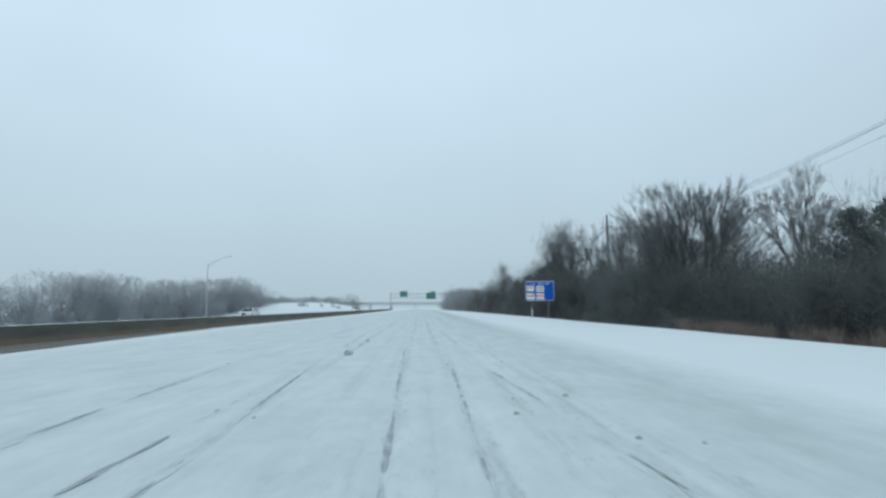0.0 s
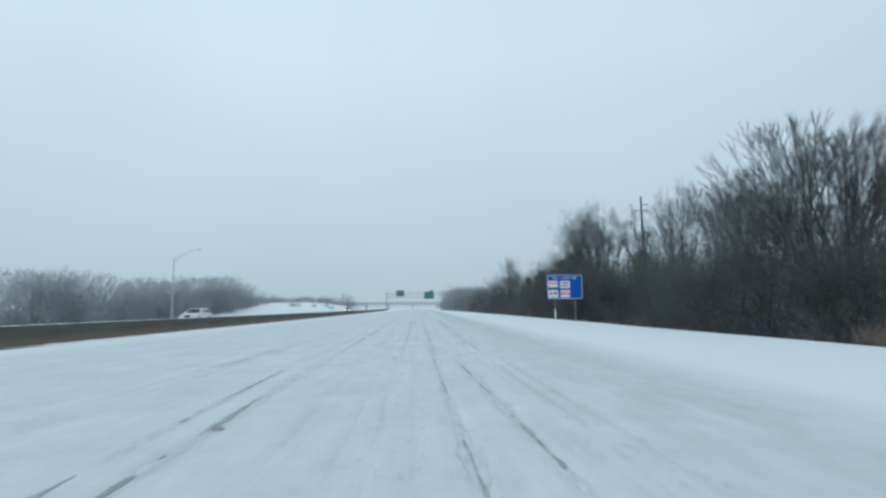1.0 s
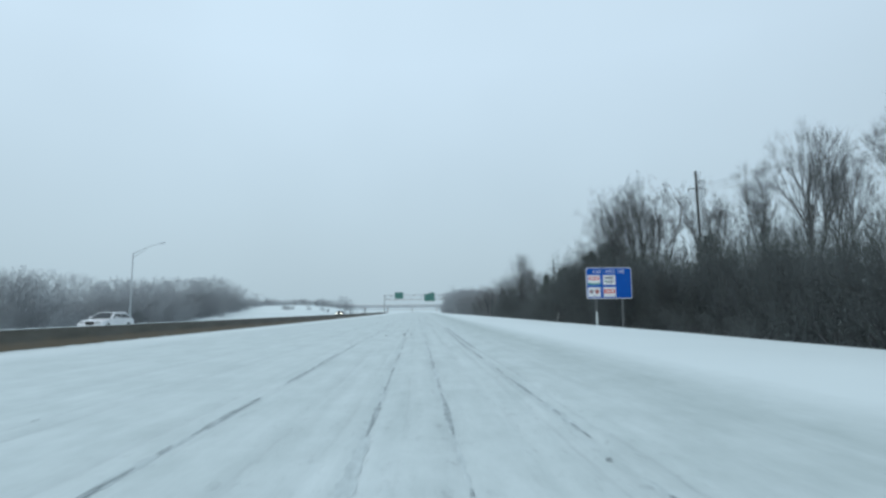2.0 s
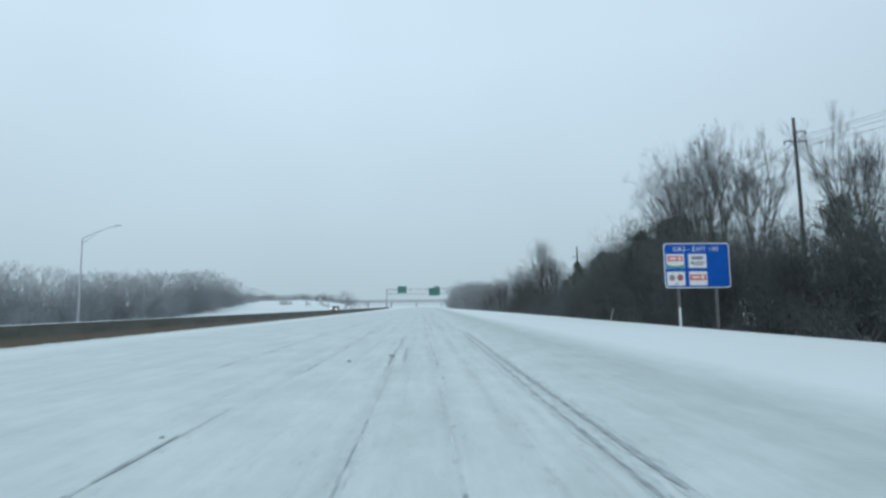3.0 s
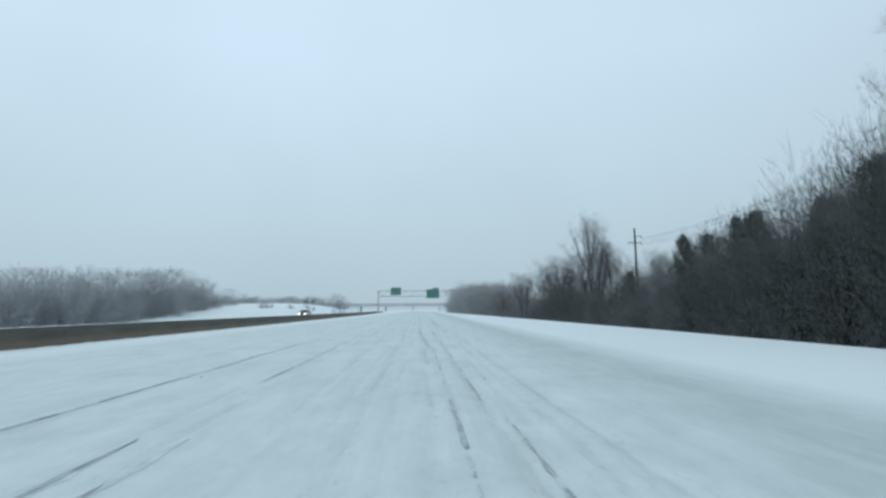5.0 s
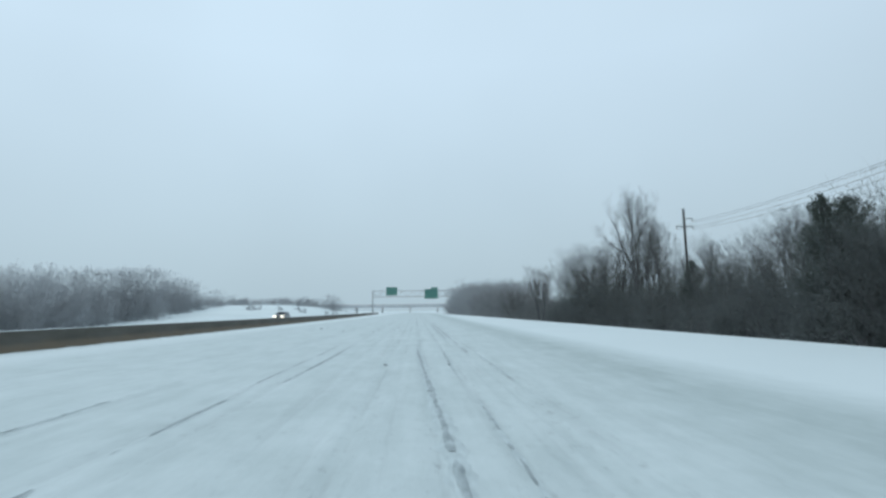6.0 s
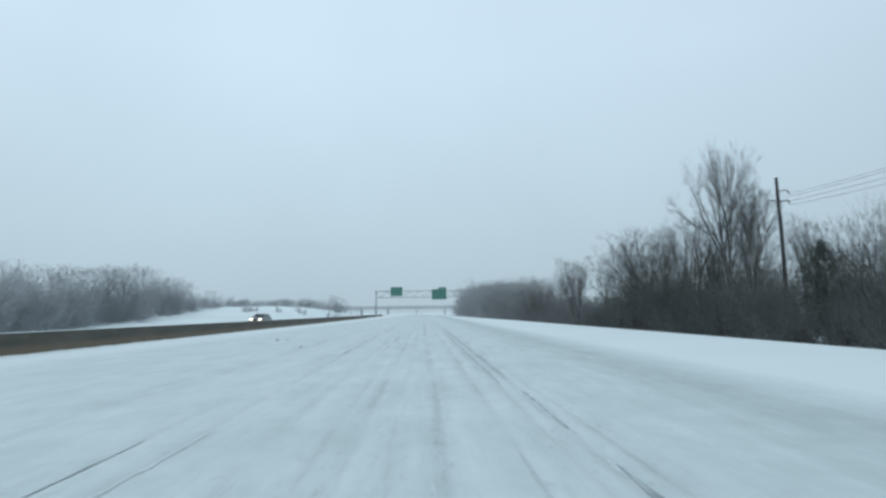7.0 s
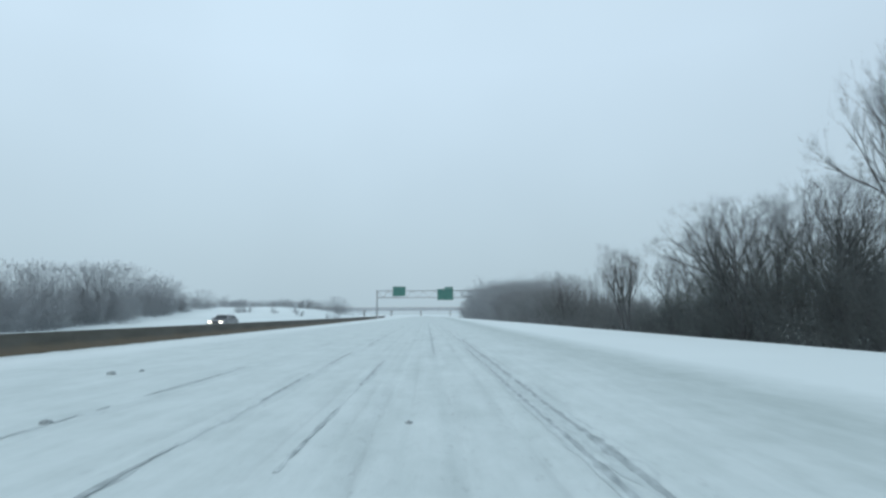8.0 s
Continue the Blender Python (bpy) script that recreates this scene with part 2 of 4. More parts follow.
class Shape:
    """Collects vertices and faces of one part."""

    def __init__(self):
        self.v, self.f = [], []

    def box(self, x0, x1, y0, y1, z0, z1, bevel=0.0):
        bm = bmesh.new()
        bmesh.ops.create_cube(bm, size=1)
        bmesh.ops.transform(bm, matrix=Matrix.LocRotScale(((x0 + x1) / 2, (y0 + y1) / 2, (z0 + z1) / 2), None, (x1 - x0, y1 - y0, z1 - z0)), verts=bm.verts)
        if bevel:
            bmesh.ops.bevel(bm, geom=bm.edges[:], offset=bevel, segments=2, affect="EDGES", profile=0.6)
        return self.take(bm)

    def take(self, bm, m=None):
        n = len(self.v)
        bm.verts.index_update()
        self.v += [tuple(m @ q.co if m else q.co) for q in bm.verts]
        self.f += [tuple(n + q.index for q in face.verts) for face in bm.faces]
        bm.free()
        return self

    def prism(self, outline, depth, plane="xz", at=0.0):
        """An outline in a plane, given depth along the third axis."""
        n, c = len(self.v), len(outline)
        for d in (at, at + depth):
            for a, b in outline:
                self.v.append({"xz": (a, d, b), "yz": (d, a, b), "xy": (a, b, d)}[plane])
        self.f += [tuple(n + i for i in range(c)), tuple(n + c + i for i in reversed(range(c)))]
        self.f += [(n + i, n + c + i, n + c + (i + 1) % c, n + (i + 1) % c) for i in range(c)]
        return self

    def tube(self, pts, radii, sides=6, cap=True):
        n = len(self.v)
        last = len(pts) - 1
        for i, p in enumerate(pts):
            d = (pts[min(i + 1, last)] - pts[max(i - 1, 0)]).normalized()
            a = d.orthogonal().normalized()
            b = d.cross(a)
            for s in range(sides):
                t = 2 * math.pi * s / sides
                self.v.append(tuple(p + radii[i] * (math.cos(t) * a + math.sin(t) * b)))
        for i in range(last):
            for s in range(sides):
                q, r = n + i * sides, (s + 1) % sides
                self.f.append((q + s, q + r, q + sides + r, q + sides + s))
        if cap:
            self.f += [tuple(n + s for s in reversed(range(sides))), tuple(n + last * sides + s for s in range(sides))]
        return self

    def mesh(self, name, material, smooth=False):
        return mesh_of(name, self.v, self.f, material, smooth)


def rounded(x0, x1, z0, z1, r, n=5):
    pts = []
    for cx, cz, a0 in ((x1 - r, z0 + r, -90), (x1 - r, z1 - r, 0), (x0 + r, z1 - r, 90), (x0 + r, z0 + r, 180)):
        pts += [(cx + r * math.cos(radians(a0 + 90 * i / n)), cz + r * math.sin(radians(a0 + 90 * i / n))) for i in range(n + 1)]
    return pts


def smooth01(a, b, v):
    t = min(1.0, max(0.0, (v - a) / (b - a)))
    return t * t * (3 - 2 * t)


# ---------------------------------------------------------------- the lie of the land
def bend(y):
    """The road's slow curve to the left."""
    return -5.0 * (max(0.0, y - 60.0) / 262.0) ** 2


def ground_z(x, y):
    u = x - bend(y)
    z = 0.0
    if u > 9:
        z -= 0.13 * smooth01(9, 15.3, u)
    if u > 15.6:
        z -= 0.85 * smooth01(15.6, 24.0, u)
        z += 1.2 * smooth01(30, 60, u)
    if u < -33:
        z -= 1.2 * smooth01(-33, -44, u)
        z += 7.0 * smooth01(285, 430, y) * smooth01(-33, -75, u)
        z -= 2.6 * smooth01(-44, -85, u) * smooth01(320, 240, y)
    if u < -33 or u > 16:
        z += 0.25 * (smooth01(16, 22, u) if u > 0 else 1.0) * noise.noise((x * 0.06, y * 0.06, 2.0))
    if 5.5 < u < 16.5:
        z += 0.06 * math.sin((u - 5.5) / 11 * math.pi) * noise.noise((x * 0.2, y * 0.02, 5.0))
    return z


def steps(*runs):
    out = []
    for a, b, s in runs:
        out += list(np.arange(a, b, s))
    return out


def sheet(name, xs, ys, height, material, along=True):
    """A grid whose columns follow the road's curve."""
    v, f, w = [], [], len(xs)
    for y in ys:
        c = bend(min(y, 700)) if along else 0.0
        v += [(x + c, y, height(x + c, y)) for x in xs]
    for j in range(len(ys) - 1):
        for i in range(w - 1):
            a = j * w + i
            f.append((a, a + 1, a + w + 1, a + w))
    return new(name, mesh_of(name, v, f, material, True))


def land(x, y):
    u = x - bend(y)
    return ground_z(x, y) - (0.25 if -32 < u < 15 else 0.0)


gx = [-2500, -1500, -900, -600, -400, -300, -240] + steps((-200, -33, 6), (-33, -30, 0.75), (-30, 14.5, 8.9), (14.5, 26, 0.5), (26, 60, 3)) + [60, 70, 85, 110, 160, 240, 400, 700, 1200, 2500]
gy = [-1500, -700, -300, -120, -60] + steps((-40, 200, 2), (200, 460, 6), (460, 760, 20)) + [760, 850, 1000, 1400, 2200, 4000]
ground = sheet("ground", gx, gy, land, SNOW)
tagged(ground, "snow covered verge, fields and low hill", "ground", kind="structure")


def rut(x, y):
    u = x + DRIFT * y
    z = 0.0
    for at, half, strength in TRACKS:
        d = (u - at) / (half * 1.6)
        if abs(d) < 3:
            z -= 0.028 * strength * math.exp(-d * d)
    return z + 0.010 * noise.noise((x * 1.3, y * 0.25, 0.0)) + 0.015 * noise.noise((x * 0.35, y * 0.05, 3.0))


def road_z(x, y):
    return ground_z(x, y) + rut(x, y)


rx = steps((-15.4, -7, 0.3), (-7, 4, 0.075), (4, 15.31, 0.3))
ry = steps((-6, 160, 0.7), (160, 340, 2.5), (340, 700, 12))
road_1 = sheet("road_1", rx, ry, road_z, SNOW_ROAD)
tagged(road_1, "motorway carriageway under packed snow with dark tyre tracks", "road", kind="structure")
lx = steps((-31.8, -16.2, 1.2)) + [-16.2]
road_2 = sheet("road_2", lx, steps((-12, 700, 4.0)), road_z, SNOW_ROAD)
tagged(road_2, "opposite carriageway under packed snow", "road", kind="structure")


# ---------------------------------------------------------------- slush pressed out in the wheel lines
def slush(name, dark, light):
    k = Mat(name, 0.6, spec=0.3)
    fine = k.noise(1.0, 5, k.scaled(11.0, 3.0, 1.0))
    k.color(k.mix(k.span(fine, 0.35, 0.68), dark, light))
    return k.bump(fine, 0.5, 0.02).m


SLUSH = slush("grey_slush", (0.24, 0.28, 0.288), (0.48, 0.545, 0.555))
BROWN_SLUSH = slush("brown_slush", (0.085, 0.078, 0.062), (0.16, 0.145, 0.118))
SMEAR = slush("rubbed_grey_snow", (0.44, 0.505, 0.51), (0.57, 0.642, 0.648))


def strip(seed, half, x0, y0, x1, y1, least, lift, solid):
    """A ragged strip along the road that breaks off where it gets narrower than least."""
    s = Shape()
    n = max(4, int((y1 - y0) / 0.16))
    last = False
    for i in range(n + 1):
        t = i / n
        y = y0 + (y1 - y0) * t
        x = x0 + (x1 - x0) * t + 0.022 * noise.noise((seed, y * 0.35, 1)) + 0.010 * noise.noise((seed, y * 2.5, 4))
        fade = smooth01(0, 0.12, t) * smooth01(1, 0.8, t)
        steady, loose = (0.85, 0.45) if solid else (0.42, 1.35)
        w = half * (steady + loose * noise.noise((seed, y * 0.42, 9)) + 0.75 * noise.noise((seed, y * 2.2, 3))) * fade
        if w < least * half:
            last = False
            continue
        a, b = x - w * (1 + 0.5 * noise.noise((seed, y * 4, 6))), x + w * (1 + 0.5 * noise.noise((seed, y * 4, 7)))
        m = len(s.v)
        s.v += [(a, y, road_z(a, y) + lift), (x, y, road_z(x, y) + lift + 0.005), (b, y, road_z(b, y) + lift)]
        if last:
            s.f += [(m - 3, m - 2, m + 1, m), (m - 2, m - 1, m + 2, m + 1)]
        last = True
    return s


def tyre_track(seed, half, x0, y0, x1, y1, solid=False):
    """A rubbed band of grey snow with dark slush along its middle, broken unless it is solid."""
    band = strip(seed + 50, half * 1.9, x0, y0, x1, y1, 0.08, 0.003, solid)
    core = strip(seed, half * 0.72, x0, y0, x1, y1, 0.25, 0.010, solid)
    if band.f and core.f:
        track = new("tyre_track", band.mesh("tyre_track", SMEAR, True))
        part("slush_core", core.mesh("slush_core", SLUSH, True), track, "dark broken slush")
        tagged(track, "broken tyre track of grey slush in the snow", "tyre track", "tyre tracks", "structure")


# half width, then from x, y to x, y
EARLY_TRACKS = [(0.05, -4.3, 3, -5.0, 15), (0.05, -2.15, 3, -2.95, 17), (0.04, -2.8, 3, -2.95, 11), (0.045, -0.32, 3, -0.75, 20), (0.055, 0.5, 3, 0.64, 16), (0.055, 2.1, 3, 1.35, 13),
                (0.05, 0.45, 20, 0.2, 34), (0.06, 1.3, 20, 0.75, 33), (0.045, -2.45, 20, -2.8, 32), (0.045, -2.95, 20, -3.3, 31), (0.04, -4.9, 28, -5.3, 44)]
MIDDLE_TRACKS = [(0.05, 0.1, 60, -0.17, 74), (0.04, -0.75, 61, -0.92, 71), (0.055, -1.15, 62, -1.3, 76), (0.05, -2.87, 61, -3.15, 79),
                 (0.04, -5.08, 63, -5.5, 82), (0.05, 0.0, 79, -0.2, 106), (0.05, 0.72, 79, 0.55, 92), (0.045, -3.3, 79, -3.65, 91), (0.045, -2.97, 79, -3.15, 92)]
LATE_TRACKS = [(0.05, 1.56, 79, 1.5, 85), (0.045, -4.0, 110, -4.1, 124), (0.04, -3.48, 111, -3.55, 124), (0.045, 0.06, 111, 0.0, 123), (0.05, 1.13, 111, 1.08, 118),
               (0.045, -2.58, 135, -2.68, 153), (0.05, -3.87, 134, -4.3, 156), (0.045, -6.18, 136, -6.32, 149)]
DEEP_TRACKS = [(0.085, 1.76, 53, 1.74, 82), (0.06, 1.50, 53, 1.52, 79), (0.085, 0.74, 126, 0.34, 168), (0.06, 0.47, 126, 0.14, 158), (0.07, -0.3, 103, -0.93, 122)]
for i, track in enumerate(DEEP_TRACKS):
    tyre_track(400 + 2.3 * i, *track, solid=True)
for i, (half, x0, y0, x1, y1) in enumerate(EARLY_TRACKS + MIDDLE_TRACKS + LATE_TRACKS):
    tyre_track(3.7 * i, half, x0, y0, x1, y1)
for i, (u, y0, y1) in enumerate(((2.2, 33, 60), (0.7, 36, 58), (-2.3, 34, 60), (1.45, 90, 110), (-2.6, 92, 112), (2.2, 118, 134), (-0.3, 36, 60), (-4.5, 84, 112), (2.1, 153, 190), (-2.4, 156, 190), (0.6, 150, 185))):
    tyre_track(200 + i, 0.05, u - DRIFT * y0, y0, u - DRIFT * y1, y1)


# ---------------------------------------------------------------- median barrier
def barrier_segment():
    root = new("concrete_barrier")
    half = [(0.32, 0.0), (0.32, 0.08), (0.19, 0.34), (0.10, 0.81), (0.085, 0.835)]
    outline = half + [(-x, z) for x, z in reversed(half)]
    s = Shape()
    n = 9
    for j in range(n):
        s.v += [(x + 0.006 * noise.noise((x * 3, j, z * 4)), 5.99 * j / (n - 1), z - 0.02) for x, z in outline]
    c = len(outline)
    for j in range(n - 1):
        s.f += [(j * c + i, j * c + (i + 1) % c, (j + 1) * c + (i + 1) % c, (j + 1) * c + i) for i in range(c)]
    s.f += [tuple(reversed(range(c))), tuple((n - 1) * c + i for i in range(c))]
    part("body", s.mesh("body", CONCRETE), root)
    cap = Shape()
    rows = 40
    prof = [(-0.085, 0.0), (-0.07, 0.7), (-0.02, 1.0), (0.03, 0.95), (0.075, 0.6), (0.085, 0.0)]
    for j in range(rows):
        h = 0.012 + 0.022 * max(0, 0.5 + noise.noise((0, j * 0.35, 7)))
        cap.v += [(x, 5.99 * j / (rows - 1), 0.811 + h * k) for x, k in prof]
    c = len(prof)
    for j in range(rows - 1):
        cap.f += [(j * c + i, j * c + i + 1, (j + 1) * c + i + 1, (j + 1) * c + i) for i in range(c - 1)]
    part("snow_cap", cap.mesh("snow_cap", SNOW, True), root, "thin crust of snow")
    bank = Shape()
    rows = 25
    for j in range(rows):
        y = 5.99 * j / (rows - 1)
        w = 0.75 + 0.25 * noise.noise((3, y * 0.9, 1))
        bank.v += [(0.30, y, 0.035 + 0.03 * noise.noise((0, y * 1.2, 0))), (0.42, y, 0.03), (0.6, y, 0.02), (0.34 + w, y, -0.03)]
    for j in range(rows - 1):
        bank.f += [(j * 4 + i, j * 4 + i + 1, j * 4 + 5 + i, j * 4 + 4 + i) for i in range(3)]
    part("snow_bank", bank.mesh("snow_bank", SNOW, True), root, "drift of snow along the foot")
    return tagged(root, "long low concrete median barrier, wet and brown with dirt", "barrier", "median barrier")


def barrier_pose(y):
    x0, x1 = -15.75 + bend(y), -15.75 + bend(y + 6)
    return pose(x0, y, 0, 0, 0, math.degrees(math.atan2(x0 - x1, 6)))


seg = barrier_segment()
seg.matrix_basis = barrier_pose(-12)
for i in range(1, 66):
    copy_thing(seg, barrier_pose(-12 + 6 * i))


def slush_ridge():
    """Brown slush thrown against the foot of the barrier along the first stretch."""
    v, f, ys = [], [], steps((-12, 40, 0.4))
    for y in ys:
        reach = 0.25 + 1.45 * smooth01(39, 14, y) * (1 + 0.12 * noise.noise((2, y * 0.5, 8)))
        x0 = -15.55 + bend(y)
        for k, z in ((0.0, 0.10), (0.35, 0.075), (0.7, 0.05), (1.0, 0.005)):
            x = x0 + 0.25 + reach * k
            v.append((x, y, road_z(x, y) + z * smooth01(40, 30, y) + 0.012 * noise.noise((x * 3, y * 2, 4)) + 0.02))
    for j in range(len(ys) - 1):
        f += [(j * 4 + i, j * 4 + i + 1, j * 4 + 5 + i, j * 4 + 4 + i) for i in range(3)]
    return tagged(new("slush_ridge", mesh_of("slush_ridge", v, f, BROWN_SLUSH, True)), "ridge of brown slush along the foot of the median barrier", "slush", kind="structure")


slush_ridge()


# ---------------------------------------------------------------- trees
def bough(rng, start, way, length, r0, r1, n, lift, jitter):
    """A wandering line of points with its radii."""
    pts, rad, p, d = [start.copy()], [r0], start.copy(), way.normalized()
    for i in range(n):
        d = (d + Vector((rng.gauss(0, jitter), rng.gauss(0, jitter), rng.gauss(0, jitter) + lift))).normalized()
        p = p + d * (length / n)
        pts.append(p.copy())
        rad.append(r0 + (r1 - r0) * (i + 1) / n)
    return pts, rad


def along(pts, t):
    f = t * (len(pts) - 1)
    i = min(int(f), len(pts) - 2)
    return pts[i].lerp(pts[i + 1], f - i), (pts[i + 1] - pts[i]).normalized()


def side_way(rng, d, angle):
    a = d.orthogonal().normalized()
    b = d.cross(a)
    t = rng.uniform(0, 2 * math.pi)
    return d * math.cos(angle) + (a * math.cos(t) + b * math.sin(t)) * math.sin(angle)


def blade(s, rng, p, way, length, width):
    """A narrow folded leaf or spray."""
    d = way.normalized()
    a = d.cross(Vector((rng.gauss(0, 1), rng.gauss(0, 1), rng.gauss(0, 1)))).normalized() * width
    n = len(s.v)
    q = p + d * length * 0.5
    s.v += [tuple(p), tuple(q + a), tuple(p + d * length), tuple(q - a)]
    s.f += [(n, n + 1, n + 2, n + 3)]


def spike(s, rng, p, way, length, width):
    """A shoot that runs to a point."""
    d = way.normalized()
    a = d.cross(Vector((rng.gauss(0, 1), rng.gauss(0, 1), rng.gauss(0, 1)))).normalized() * width
    n = len(s.v)
    s.v += [tuple(p - a), tuple(p + a), tuple(p + d * length)]
    s.f.append((n, n + 1, n + 2))


def forked(rng, wood, fine, start, way, length, r, depth, levels, angle, lift, ratio, shoots, twig_r, tips):
    """A limb that divides again and again; the last divisions are twigs with shoots."""
    n = 3 if depth < 2 else 2
    end_r = max(0.006, r * wood.keep)
    pts, rd = bough(rng, start, way, length, r, end_r, n, lift, wood.crook)
    if depth < levels - 2:
        (wood if depth < wood.deep else fine).tube(pts, rd, (6, 5, 4, 3)[min(depth, 3)], False)
    else:
        for a, b in zip(pts, pts[1:]):
            blade(fine, rng, a, b - a, (b - a).length, twig_r * 1.2)
    if depth >= levels - 4:
        tips.append(pts)
        for _ in range(shoots):
            p, d = along(pts, rng.uniform(0.1, 1.0))
            spike(fine, rng, p, side_way(rng, d, rng.uniform(0.15, wood.fuzz)) + Vector((0, 0, 0.10)), rng.uniform(0.5, 1.1) * max(0.6, length * 0.75), twig_r * 0.7)
    if depth + 1 >= levels:
        return
    _, d = along(pts, 1.0)
    kids = 3 if rng.random() < 0.35 else 2
    side = d.orthogonal().normalized()
    turn = rng.uniform(0, 6.28)
    for i in range(kids):
        t = turn + 6.28 * i / kids + rng.gauss(0, 0.3)
        across = side * math.cos(t) + d.cross(side) * math.sin(t)
        q = angle * rng.uniform(0.5, 1.25)
        forked(rng, wood, fine, pts[-1], d * math.cos(q) + across * math.sin(q), length * ratio * rng.uniform(0.85, 1.12), end_r * (wood.keep + 0.04 if kids == 2 else 0.66),
               depth + 1, levels, angle, lift, ratio, shoots, twig_r, tips)
    if depth > 0 and rng.random() < 0.6 and depth + 2 < levels:
        p, d = along(pts, rng.uniform(0.3, 0.8))
        forked(rng, wood, fine, p, side_way(rng, d, rng.uniform(0.5, 0.9)), length * ratio * 0.75, end_r * 0.5, depth + 2, levels, angle, lift, ratio, shoots, twig_r, tips)


def finish(shapes, height, wide):
    tallest = sorted(q[2] for q in shapes[-1].v)[-len(shapes[-1].v) // 300]
    for s in shapes:
        s.v = [(a * wide, b * wide, c * height / tallest) for a, b, c in s.v]


def bare_tree(seed, height, fork, leaders, spread, angle, levels=7, shoots=4, bark=None, twigs=None, label="", twig_r=0.008, wide=1.0, lift=0.03, stout=1.0, form=(2, 0.74, 0.06, 0.75)):
    """A leafless tree: a short trunk, leaders that fork to a dome of twigs."""
    rng = random.Random(seed)
    root = new("bare_tree")
    wood, fine = Shape(), Shape()
    wood.deep, wood.keep, wood.crook, wood.fuzz = form
    r = (0.0155 if twigs is None else 0.0125) * height * stout
    trunk, rad = bough(rng, Vector((0, 0, -0.3)), Vector((rng.gauss(0, 0.04), rng.gauss(0, 0.04), 1)), height * fork + 0.3, r * 1.25, r * 0.9, 4, 0.02, 0.04)
    wood.tube(trunk, rad, 7)
    ratio = 0.80
    first = height * (1 - fork) * 0.97 * (1 - ratio) / (1 - ratio ** levels)
    turn = rng.uniform(0, 6.28)
    for i in range(leaders):
        a = turn + i * 6.28 / leaders + rng.gauss(0, 0.25)
        tilt = spread * rng.uniform(0.65, 1.1) if i else spread * 0.2
        way = Vector((math.cos(a) * math.sin(tilt), math.sin(a) * math.sin(tilt), math.cos(tilt)))
        start, _ = along(trunk, rng.uniform(0.7, 1.0))
        forked(rng, wood, fine, start, way, first * rng.uniform(0.9, 1.1), r * (0.62 if i else 0.7), 0, levels, angle, lift, ratio, shoots, twig_r, [])
    finish((wood, fine), height, wide)
    part("trunk", wood.mesh("trunk", bark or BARK, True), root, "forked grey trunk and limbs")
    part("crown", fine.mesh("crown", twigs or TWIG), root, "fine leafless twigs")
    return tagged(root, label, "tree")


def thicket_bush(seed, height, spread, stems, levels, fill, twigs=None, label="", twig_r=0.009, wide=1.0, leaf_size=1.0):
    """A tangled undergrowth bush: forking stems from the ground, filled with shoots and clinging dead leaves."""
    rng = random.Random(seed)
    root = new("bush")
    wood, leaf, tips = Shape(), Shape(), []
    wood.deep, wood.keep, wood.crook, wood.fuzz = 2, 0.74, 0.08, 0.9
    stool = [Vector((0, 0, -0.35)), Vector((0, 0, 0.05)), Vector((0, 0, 0.35))]
    wood.tube(stool, [height * 0.13, height * 0.10, height * 0.03], 9)
    ratio = 0.82
    first = height * (1 - ratio) / (1 - ratio ** levels)
    for i in range(stems):
        a, q = rng.uniform(0, 6.28), math.sqrt((i + 0.5) / stems)
        base = Vector((math.cos(a) * q * height * 0.09, math.sin(a) * q * height * 0.09, -0.2))
        way = Vector((math.cos(a) * math.sin(spread * q), math.sin(a) * math.sin(spread * q), math.cos(spread * q)))
        forked(rng, wood, leaf, base, way, first * rng.uniform(0.85, 1.1) * (1 - 0.15 * q), 0.055, 0, levels, 0.36, 0.02, ratio, 3, twig_r, tips)
    for i in range(fill):
        pts = rng.choice(tips)
        p, d = along(pts, rng.random())
        high = rng.uniform(0.02, 1.02) ** (0.5 if i % 3 else 1.6)
        p = Vector((p.x * rng.uniform(0.68, 1.0), p.y * rng.uniform(0.68, 1.0), p.z * 0.93 * min(1.0, high)))
        spike(leaf, rng, p, side_way(rng, d, rng.uniform(0.3, 1.3)) + Vector((0, 0, 0.3)), rng.uniform(0.22, 0.5) * leaf_size, rng.uniform(0.014, 0.032) * leaf_size)
    finish((wood, leaf), height, wide)
    part("brushwood", wood.mesh("brushwood", twigs or BARK), root)
    part("foliage", leaf.mesh("foliage", twigs or BRUSH), root, "" if twigs else "dark dead leaves and shoots")
    return tagged(root, label, "bush")


